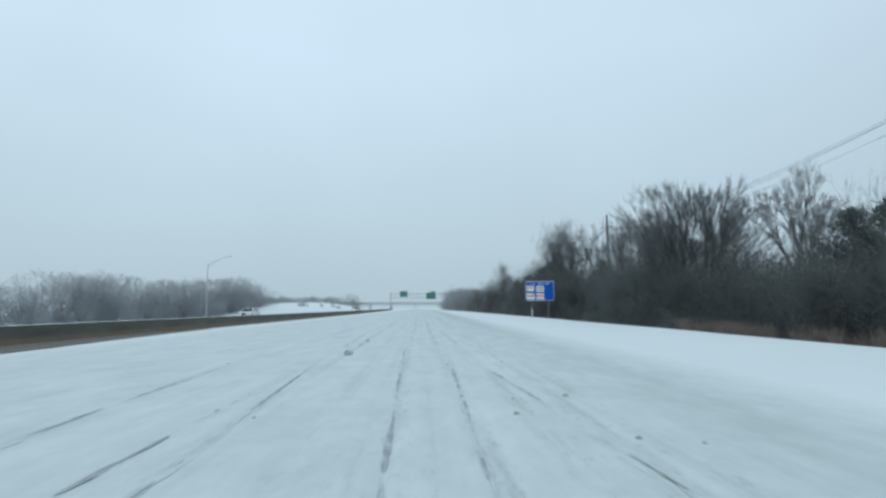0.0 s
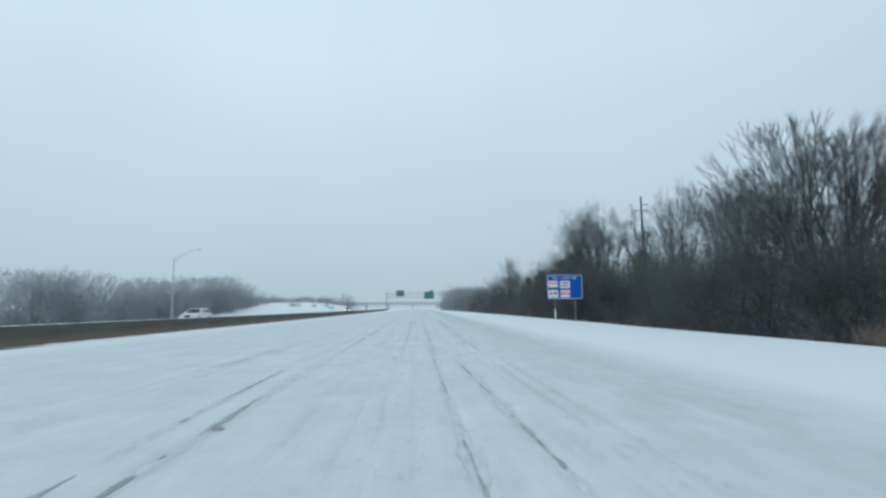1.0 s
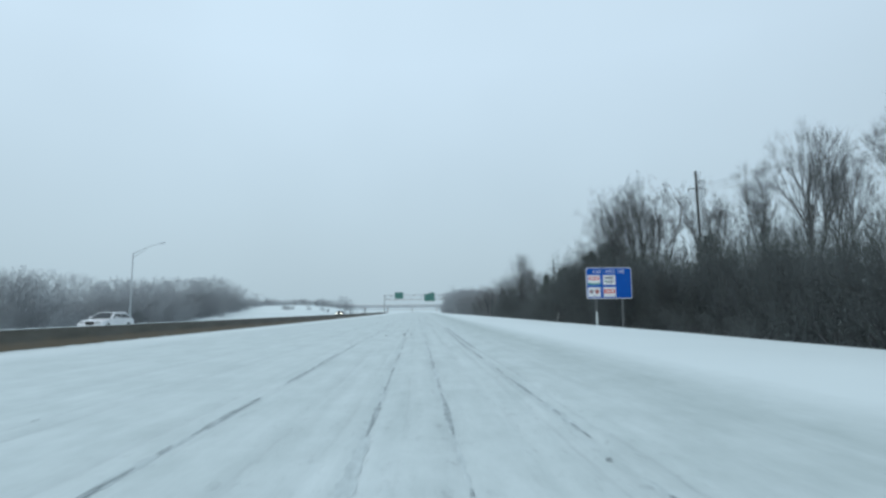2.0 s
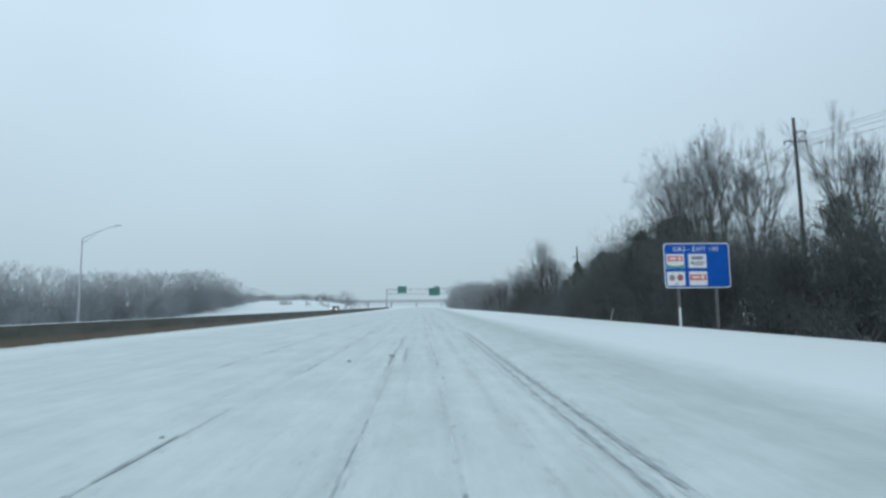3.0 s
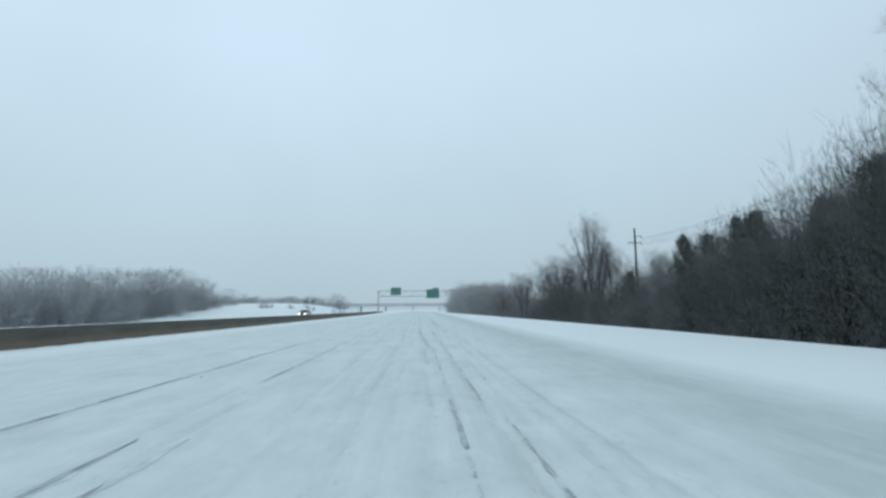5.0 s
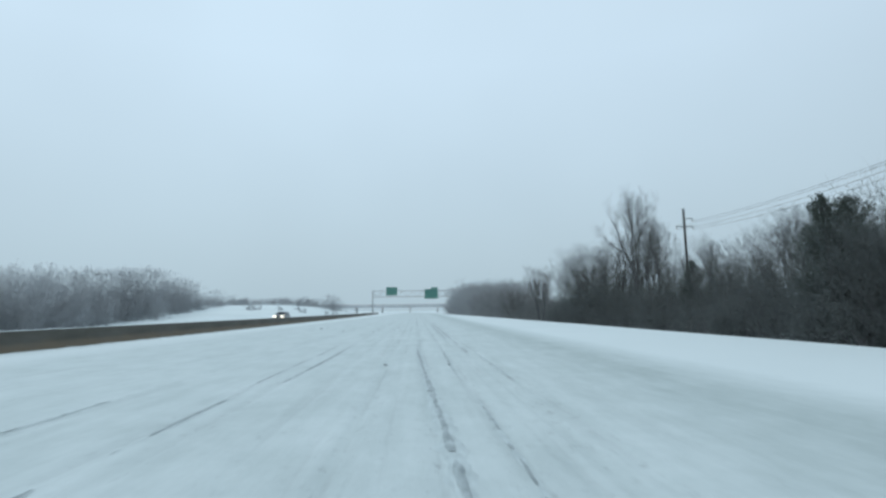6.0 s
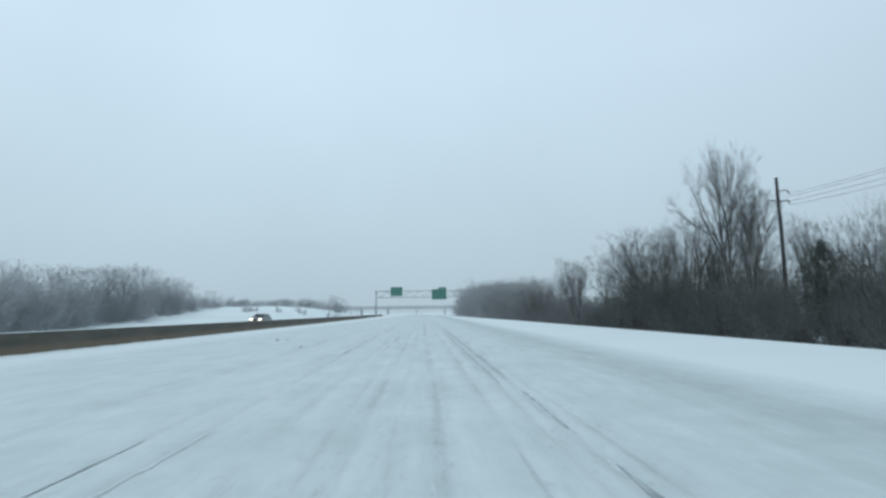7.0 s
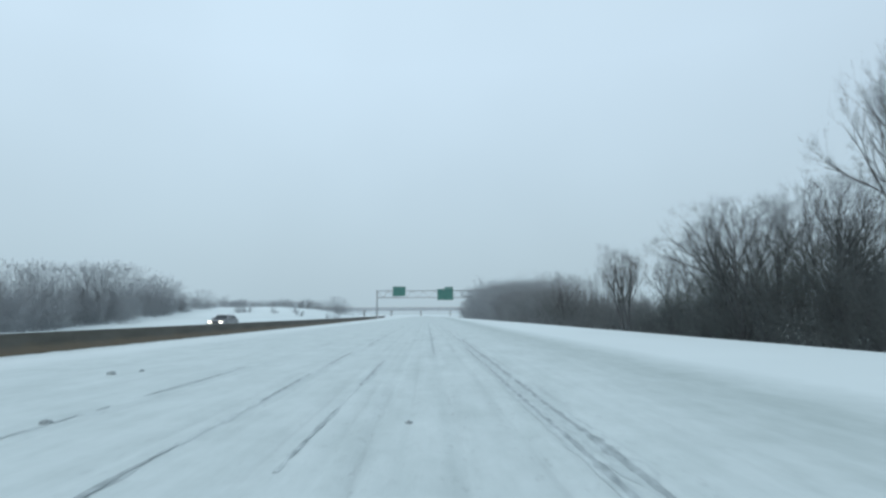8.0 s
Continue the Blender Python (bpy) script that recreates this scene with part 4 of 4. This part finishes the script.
# ---------------------------------------------------------------- blue services sign
def services_sign():
    root = new("road_sign")
    root.location = (18.35, 87.85, ground_z(18.35, 87.85))
    z0 = -root.location.z
    w, lo, hi = 2.29, 2.4 + z0, 5.5 + z0
    edge = part("border", Shape().prism(rounded(-w, w, lo, hi, 0.24), 0.03).mesh("border", WHITE), root, "white reflective border")
    panel = part("panel", Shape().prism(rounded(-w + 0.06, w - 0.06, lo + 0.06, hi - 0.06, 0.2), 0.036, at=-0.006).mesh("panel", BLUE), root, "blue panel")
    for i in range(3):
        z = lo + 0.4 + i * (hi - lo - 0.8) / 2
        part("stiffener", Shape().box(-w + 0.1, w - 0.1, 0.03, 0.09, z - 0.04, z + 0.04).mesh("stiffener", GALV), root)
    for x in (-1.32, 1.32):
        h = Shape()
        for a, b, c, d in ((-0.08, 0.08, 0.09, 0.105), (-0.08, 0.08, 0.235, 0.25), (-0.008, 0.008, 0.105, 0.235)):
            h.box(x + a, x + b, c, d, -0.4, hi - 0.15)
        part("post", h.mesh("post", DULL), root, "grey steel post")
    crust = Shape()
    for i in range(9):
        z = -0.1 + 0.19 * i
        crust.v += [(-1.32 - 0.078 + 0.01 * noise.noise((0, z * 5, 1)), 0.086, z), (-1.32, 0.066 + 0.008 * noise.noise((1, z * 6, 2)), z), (-1.32 + 0.078 - 0.03 * max(0, noise.noise((2, z * 4, 3))), 0.086, z)]
    for i in range(8):
        crust.f += [(3 * i, 3 * i + 1, 3 * i + 4, 3 * i + 3), (3 * i + 1, 3 * i + 2, 3 * i + 5, 3 * i + 4)]
    part("snow_crust", crust.mesh("snow_crust", SNOW, True), root, "snow plastered on one post")
    for x, c in ((-1.51, 0), (0.03, 1)):
        for z, r in ((lo + 1.86, 0), (lo + 0.66, 1)):
            half = 0.62
            plate = part("logo_plate", Shape().prism(rounded(x - half, x + half, z - 0.48, z + 0.48, 0.04), 0.006, at=-0.014).mesh("logo_plate", WHITE), panel, "white plate with coloured marks")
            marks = []
            if (c, r) == (0, 0):
                marks = [(-0.52, 0.52, 0.0, 0.34, RED)]
                wave = [(-0.58 + 1.16 * i / 14, -0.46) for i in range(15)] + [(0.58 - 1.16 * i / 14, -0.24 - 0.10 * math.sin(math.pi * i / 14)) for i in range(15)]
                part("mark", Shape().prism([(x + a, z + b) for a, b in wave], 0.004, at=-0.019).mesh("mark", TEAL), plate)
                bars = [(-0.4, 0.1, 0.10, 0.24, WHITE), (0.2, 0.4, 0.08, 0.27, WHITE)]
            elif (c, r) == (1, 0):
                marks = [(-0.42, 0.42, 0.10, 0.32, GREY), (-0.46, -0.28, -0.22, -0.04, TEAL), (-0.22, 0.46, -0.16, -0.06, GREY), (-0.3, 0.4, -0.3, -0.22, GREY)]
                bars = []
            elif (c, r) == (1, 1):
                marks = [(-0.56, 0.56, -0.12, 0.26, RED)]
                bars = [(-0.42, 0.1, 0.0, 0.14, WHITE), (0.2, 0.42, -0.04, 0.2, WHITE)]
            else:
                for q, mat in ((-0.28, GREY), (0.28, DARKRED)):
                    disc = [(x + q + 0.21 * math.cos(a * math.pi / 10), z + 0.06 + 0.21 * math.sin(a * math.pi / 10)) for a in range(20)]
                    part("mark", Shape().prism(disc, 0.004, at=-0.019).mesh("mark", mat), plate)
                marks = [(-0.1, 0.16, -0.4, -0.32, GREY)]
                bars = [(-0.4, -0.16, 0.03, 0.09, RED), (0.16, 0.4, 0.03, 0.09, GREY)]
            for a, b, lo2, hi2, mat in marks:
                part("mark", Shape().box(x + a, x + b, -0.019, -0.014, z + lo2, z + hi2).mesh("mark", mat), plate)
            for a, b, lo2, hi2, mat in bars:
                part("mark", Shape().box(x + a, x + b, -0.024, -0.019, z + lo2, z + hi2).mesh("mark", mat), plate)
    words = bpy.data.curves.new("lettering", "FONT")
    words.body, words.size, words.align_x, words.extrude = "GAS - EXIT 190", 0.43, "CENTER", 0.002
    words.space_character = 1.12
    words.materials.append(WHITE)
    text = new("lettering", words)
    text.parent = panel
    text.matrix_basis = pose(-0.05, -0.0095, hi - 0.56, 90, 0, 0)
    tagged(text, "white capital lettering")
    return tagged(root, "blue motorway services sign with white logo plates on steel posts", "road sign")


services_sign()


def delineator():
    root = new("marker_stake")
    s = Shape()
    s.prism([(-0.025, -0.3), (0.025, -0.3), (0.025, 1.0), (0.0, 1.03), (-0.025, 1.0)], 0.02)
    part("stake", s.mesh("stake", STAKE), root)
    part("reflector", Shape().box(-0.02, 0.02, -0.005, 0, 0.84, 0.97).mesh("reflector", GREY), root, "grey reflector")
    root.matrix_basis = pose(15.1, 96.5, 0.02, 0, 14, 0)
    return tagged(root, "leaning white marker stake in the snow", "marker stake")


delineator()


# ---------------------------------------------------------------- utility poles and lines
def utility_pole(x, y, top):
    root = new("utility_pole")
    g = ground_z(x, y)
    root.location = (x, y, g)
    h = top - g
    pts = [Vector((-0.08 * i / 8, 0.05 * math.sin(i), -0.5 + (h + 0.5) * i / 8)) for i in range(9)]
    part("shaft", Shape().tube(pts, [0.20 - 0.07 * i / 8 for i in range(9)], 10).mesh("shaft", POLEWOOD, True), root, "weathered round timber")
    for z, sides in ((h - 1.25, (1,)), (h - 2.2, (1, -1))):
        for q in sides:
            s = Shape()
            s.tube([Vector((q * 0.1 - 0.08, 0, z - 0.12)), Vector((q * 0.55 - 0.08, 0, z + 0.06)), Vector((q * 1.0 - 0.08, 0, z + 0.02))], [0.05, 0.045, 0.04], 6)
            arm = part("arm", s.mesh("arm", POLEWOOD), root, "short dark bracket arm")
            ins = Shape()
            for k in range(4):
                ins.tube([Vector((q * 1.0 - 0.08, 0, z - 0.02 - k * 0.07)), Vector((q * 1.0 - 0.08, 0, z - 0.06 - k * 0.07))], [0.09, 0.05], 8)
            part("insulator", ins.mesh("insulator", INSUL), arm)
    return tagged(root, "weathered timber utility pole with short bracket arms", "utility pole", "power line")


POLES = [(35.0, 30.0, 18.2), (33.2, 98.1, 18.0), (31.5, 165.4, 13.5)]
for x, y, top in POLES:
    utility_pole(x, y, top)


def power_cable(a, b, sag):
    s = Shape()
    pts = [a.lerp(b, i / 24) - Vector((0, 0, sag * 4 * (i / 24) * (1 - i / 24))) for i in range(25)]
    s.tube(pts, [0.014] * 25, 5)
    return tagged(new("power_cable", s.mesh("power_cable", WIRE, True)), "thin black overhead cable between poles", "cable", "power line")


for (x0, y0, t0), (x1, y1, t1) in zip([(36.8, -38.0, 17.6)] + POLES, POLES):
    for dx, dz, sag in ((0.92, -1.55, 2.0), (0.70, -1.85, 2.0), (0.92, -2.6, 2.2), (-1.08, -2.6, 2.3)):
        power_cable(Vector((x0 + dx, y0, t0 + dz)), Vector((x1 + dx, y1, t1 + dz)), sag)
utility_pole(36.8, -38.0, 17.6)


# ---------------------------------------------------------------- street lamp beyond the opposite lanes
def street_lamp():
    root = new("street_lamp")
    root.location = (-53.7, 136.6, ground_z(-53.7, 136.6))
    h = 12.4 - root.location.z
    part("pole", Shape().tube([Vector((0, 0, 0)), Vector((0, 0, h * 0.5)), Vector((0, 0, h))], [0.16, 0.13, 0.09], 10).mesh("pole", LAMPGREY, True), root)
    part("base_plate", Shape().box(-0.25, 0.25, -0.25, 0.25, -0.05, 0.05, 0.01).mesh("base_plate", LAMPGREY), root)
    up = [Vector((0, 0, h - 0.1)), Vector((2.0, 0, h + 0.85)), Vector((4.2, 0, h + 1.65)), Vector((5.0, 0, h + 1.8))]
    low = [Vector((0, 0, h - 0.9)), Vector((1.2, 0, h - 0.05)), Vector((2.4, 0, h + 0.9))]
    part("arm", Shape().tube(up, [0.06, 0.055, 0.05, 0.045], 8).mesh("arm", LAMPGREY, True), root)
    part("brace", Shape().tube(low, [0.045, 0.04, 0.035], 8).mesh("brace", LAMPGREY, True), root)
    part("lamp_head", Shape().prism([(4.9, h + 1.72), (5.75, h + 1.84), (5.7, h + 1.98), (5.0, h + 1.92)], 0.3, at=-0.15).mesh("lamp_head", LAMPGREY), root, "flat grey lamp head, unlit")
    return tagged(root, "tall grey street lamp with one long raised arm", "street lamp")


street_lamp()


# ---------------------------------------------------------------- sign gantry
def sign_gantry():
    root = new("sign_gantry")
    root.location = (0, 322.45, 0)
    for x in (-20.5, 17.5):
        for dy in (-0.6, 0.6):
            part("post", Shape().tube([Vector((x, dy, -0.2)), Vector((x, dy, 9.75))], [0.24, 0.2], 10).mesh("post", GALV, True), root)
        part("footing", Shape().box(x - 0.6, x + 0.6, -1.1, 1.1, -0.2, 0.95, 0.05).mesh("footing", BRIDGE), root)
    for z in (7.15, 9.5):
        for dy in (-0.6, 0.6):
            part("chord", Shape().tube([Vector((-20.5, dy, z)), Vector((17.5, dy, z))], [0.13, 0.13], 8).mesh("chord", GALV, True), root)
    n = 19
    for dy in (-0.6, 0.6):
        for i in range(n):
            x0, x1 = -20.5 + 38.0 * i / n, -20.5 + 38.0 * (i + 1) / n
            za, zb = (7.15, 9.5) if i % 2 else (9.5, 7.15)
            part("diagonal", Shape().tube([Vector((x0, dy, za)), Vector((x1, dy, zb))], [0.06, 0.06], 6).mesh("diagonal", GALV), root)
    for x0, x1, z0, z1, tab in ((-15.1, -10.6, 7.6, 11.0, None), (0.25, 5.8, 6.2, 10.1, (2.8, 5.6, 10.1, 10.75))):
        outline = [(x0, z0), (x1, z0), (x1, z1)] + ([(tab[1], z1), (tab[1], tab[3]), (tab[0], tab[3]), (tab[0], z1)] if tab else []) + [(x0, z1)]
        edge = part("sign_panel", Shape().prism(outline, 0.08, at=-0.95).mesh("sign_panel", GREEN), root, "green overhead sign panel")
        w, h = x1 - x0, z1 - z0
        for a, b, c, d in ((x0, x1, z0, z0 + 0.06), (x0, x1, z1 - 0.06, z1), (x0, x0 + 0.06, z0, z1), (x1 - 0.06, x1, z0, z1)):
            part("border", Shape().box(a, b, -0.955, -0.95, c, d).mesh("border", WHITE), edge)
        for x in (x0 + w * 0.2, x1 - w * 0.2):
            part("bracket", Shape().box(x - 0.05, x + 0.05, -0.87, -0.55, z0 + 0.2, z1 - 0.1).mesh("bracket", GALV), root)
    return tagged(root, "grey steel truss gantry carrying two green motorway signs", "gantry")


sign_gantry()


# ---------------------------------------------------------------- far overpass
def overpass():
    root = new("overpass")
    root.location = (0, 620, 0)
    part("deck", Shape().box(-105, 95, -6, 6, 6.4, 6.9).mesh("deck", BRIDGE), root)
    for dy in (-5.4, -1.8, 1.8, 5.0):
        part("girder", Shape().box(-105, 95, dy, dy + 0.4, 4.6, 6.4).mesh("girder", GIRDER), root, "grey steel girder")
    for dy in (-6.0, 5.7):
        part("parapet", Shape().box(-105, 95, dy, dy + 0.3, 6.9, 7.8).mesh("parapet", BRIDGE), root)
    for x in (-62, -38, -12, 14):
        for dy in (-4, 0, 4):
            part("column", Shape().tube([Vector((x, dy, -0.5)), Vector((x, dy, 3.9))], [0.5, 0.5], 10).mesh("column", BRIDGE, True), root)
        part("pier_cap", Shape().box(x - 0.7, x + 0.7, -5.6, 5.6, 3.7, 4.6, 0.1).mesh("pier_cap", BRIDGE), root)
    for x0, x1, q in ((-105, -80, 1), (34, 95, -1)):
        part("abutment", Shape().prism([(x0, -1), (x1 + (14 if q > 0 else 0), -1), (x1, 4.6), (x0, 4.6)] if q > 0 else [(x0 - 14, -1), (x1, -1), (x1, 4.6), (x0, 4.6)], 12, at=-6).mesh("abutment", SNOW), root, "snow covered abutment slope")
    return tagged(root, "girder overpass across the motorway, coloured pale haze grey", "bridge")


overpass()


# ---------------------------------------------------------------- vehicles on the opposite carriageway
def vehicle(name, x, y, turn, body, side, roof, half, paint, label, lit):
    """side: outline of the lower body; roof: outline of the cabin, both along the length and upwards; the nose is at positive length."""
    root = new(name)

    def slab(outline, h0, h1, mat, title, lab=""):
        """An outline drawn in at the top."""
        zs = [b for _, b in outline]
        lo, hi = min(zs), max(zs)
        s = Shape()
        c = len(outline)
        for q in (-1, 1):
            s.v += [(q * (h0 + (h1 - h0) * ((b - lo) / (hi - lo)) ** 1.5), a, b) for a, b in outline]
        s.f += [tuple(range(c)), tuple(c + i for i in reversed(range(c)))]
        s.f += [(i, c + i, c + (i + 1) % c, (i + 1) % c) for i in range(c)]
        bm = bmesh.new()
        vs = [bm.verts.new(v) for v in s.v]
        for f in s.f:
            bm.faces.new([vs[i] for i in f])
        bmesh.ops.recalc_face_normals(bm, faces=bm.faces)
        bmesh.ops.bevel(bm, geom=bm.edges[:], offset=0.05, segments=2, affect="EDGES", profile=0.6)
        return part(title, Shape().take(bm).mesh(title, mat, False), root, lab)

    shell = slab(side, half, half - 0.08, paint, "body")
    cabin = slab(roof, half - 0.06, half - 0.28, paint, "cabin")
    (ra, rz), (fa, fz) = roof[0], roof[-1]
    top = max(b for _, b in roof)
    tops = [a for a, b in roof if b == top]
    for q in (-1, 1):
        w = [(ra + 0.25, rz + 0.06), (fa - 0.3, rz + 0.06), (max(tops) - 0.12, top - 0.1), (min(tops) + 0.12, top - 0.1)]
        mid = (w[0][0] + w[1][0]) / 2
        h0, h1 = half - 0.075, half - 0.255
        for lo_a, hi_a, lo_b, hi_b in ((w[0][0], mid - 0.04, w[3][0], mid - 0.04), (mid + 0.04, w[1][0], mid + 0.04, w[2][0])):
            s = Shape()
            quad = [(q * h0, lo_a, w[0][1]), (q * h0, hi_a, w[0][1]), (q * h1, hi_b, w[2][1]), (q * h1, lo_b, w[2][1])]
            s.v = quad + [(a + q * 0.014, b, c) for a, b, c in quad]
            s.f = [(0, 1, 2, 3), (7, 6, 5, 4), (0, 4, 5, 1), (1, 5, 6, 2), (2, 6, 7, 3), (3, 7, 4, 0)]
            part("side_window", s.mesh("side_window", GLASS), cabin, "dark glass")
    for (a0, b0), (a1, b1), title in (((fa, fz), (max(tops), top), "windscreen"), ((ra, rz), (min(tops), top), "rear_window")):
        g = 0.02 if a0 > a1 else -0.02
        s = Shape()
        lo = (a0 + (a1 - a0) * 0.1 + g, b0 + (b1 - b0) * 0.1)
        hi = (a0 + (a1 - a0) * 0.9 + g, b0 + (b1 - b0) * 0.9)
        quad = [(-half + 0.2, *lo), (half - 0.2, *lo), (half - 0.36, *hi), (-half + 0.36, *hi)]
        s.v = quad + [(a, b + g, c + 0.01) for a, b, c in quad]
        s.f = [(0, 1, 2, 3), (7, 6, 5, 4), (0, 4, 5, 1), (1, 5, 6, 2), (2, 6, 7, 3), (3, 7, 4, 0)]
        part(title, s.mesh(title, GLASS), cabin, "dark glass")
    nose, tail = max(a for a, _ in side), min(a for a, _ in side)
    for q in (-1, 1):
        a = q * (half - 0.32)
        part("headlight", Shape().box(a - 0.16, a + 0.16, nose - 0.12, nose + 0.03, 0.66, 0.81, 0.03).mesh("headlight", HEADLAMP if lit else CHROME), shell, "glowing headlight" if lit else "clear headlight")
        part("tail_light", Shape().box(a - 0.14, a + 0.14, tail - 0.02, tail + 0.1, 0.72, 0.95, 0.02).mesh("tail_light", TAIL), shell, "red tail light")
        part("mirror", Shape().box(q * (half + 0.08) - 0.1, q * (half + 0.08) + 0.1, fa - 0.62, fa - 0.5, 1.0, 1.14, 0.03).mesh("mirror", paint), cabin)
    part("grille", Shape().box(-half + 0.6, half - 0.6, nose - 0.1, nose + 0.02, 0.55, 0.8, 0.02).mesh("grille", RUBBER), shell, "black grille")
    part("bumper", Shape().box(-half + 0.05, half - 0.05, nose - 0.14, nose + 0.07, 0.32, 0.52, 0.04).mesh("bumper", paint), shell)
    for q in (-1, 1):
        for ya in body:
            c = q * (half - 0.1)
            wheel = part("wheel", Shape().tube([Vector((c - 0.11, ya, 0.34)), Vector((c + 0.11, ya, 0.34))], [0.2, 0.2], 18).mesh("hub", CHROME), root, "alloy wheel")
            tyre = Shape()
            ring = [(0.22, -0.1), (0.31, -0.12), (0.345, -0.08), (0.345, 0.08), (0.31, 0.12), (0.22, 0.1)]
            k, m = 24, len(ring)
            for i in range(k):
                t = 2 * math.pi * i / k
                tyre.v += [(c + b, ya + r * math.cos(t), 0.34 + r * math.sin(t)) for r, b in ring]
            for i in range(k):
                for j in range(m):
                    tyre.f.append((i * m + j, i * m + (j + 1) % m, ((i + 1) % k) * m + (j + 1) % m, ((i + 1) % k) * m + j))
            part("tyre", tyre.mesh("tyre", RUBBER, True), wheel, "black rubber tyre")
    root.matrix_basis = pose(x, y, 0.015, 0, 0, turn)
    return tagged(root, label, "car")


CAR_SIDE = [(-2.25, 0.3), (-2.3, 0.75), (-2.2, 0.98), (-1.3, 1.02), (0.9, 0.98), (1.9, 0.86), (2.25, 0.72), (2.3, 0.45), (2.2, 0.28)]
CAR_ROOF = [(-2.0, 0.98), (-1.35, 1.48), (0.15, 1.48), (1.05, 0.95)]
vehicle("car", -24.0, 193.0, 180, (-1.4, 1.4), CAR_SIDE, CAR_ROOF, 0.9, CARGREY, "oncoming silver car with glowing headlights on the snowy road", True)
vehicle("car", -24.6, 77.6, 180, (-1.4, 1.4), CAR_SIDE, CAR_ROOF, 0.9, CARWHITE, "white saloon car behind the median barrier", False)


# ---------------------------------------------------------------- lumps of dirty snow on the road
def snow_lump(seed, x, y, size, tall=0.85):
    rng = random.Random(seed)
    bm = bmesh.new()
    bmesh.ops.create_icosphere(bm, subdivisions=2, radius=1)
    for v in bm.verts:
        k = 0.75 + 0.5 * noise.noise(v.co * 1.6 + Vector((seed, 0, 0)))
        v.co = Vector((v.co.x * k, v.co.y * k * 1.3, max(-0.2, v.co.z * k * tall))) * size
    ob = new("snow_lump", Shape().take(bm).mesh("snow_lump", CLOD))
    ob.matrix_basis = pose(x, y, road_z(x, y) + 0.15 * size, 0, 0, rng.uniform(0, 360))
    return tagged(ob, "lump of dirty grey snow dropped on the road", "snow lump", "snow lumps")


snow_lump(77, -2.35, 16.9, 0.13, 1.45)
LUMPS = [ (2.2, 8.8, 0.05), (2.27, 5.95, 0.035), (2.85, 5.7, 0.03), (1.18, 7.3, 0.04), (-2.45, 23.7, 0.07), (-1.22, 66.2, 0.09), (-8.95, 146.1, 0.11),
         (-1.5, 139.8, 0.05), (-1.67, 115.0, 0.06), (0.0, 114.7, 0.06), (-6.3, 140.0, 0.08), (-2.2, 64.8, 0.07), (-8.6, 146.8, 0.07)]
for i, (x, y, size) in enumerate(LUMPS):
    snow_lump(i, x, y, size)
for i in range(16):
    y = pick.uniform(4, 170)
    snow_lump(100 + i, pick.choice((-4.4, -2.3, -0.3, 0.7, 1.5, 2.2)) - DRIFT * y + pick.gauss(0, 0.25), y, pick.uniform(0.02, 0.04))
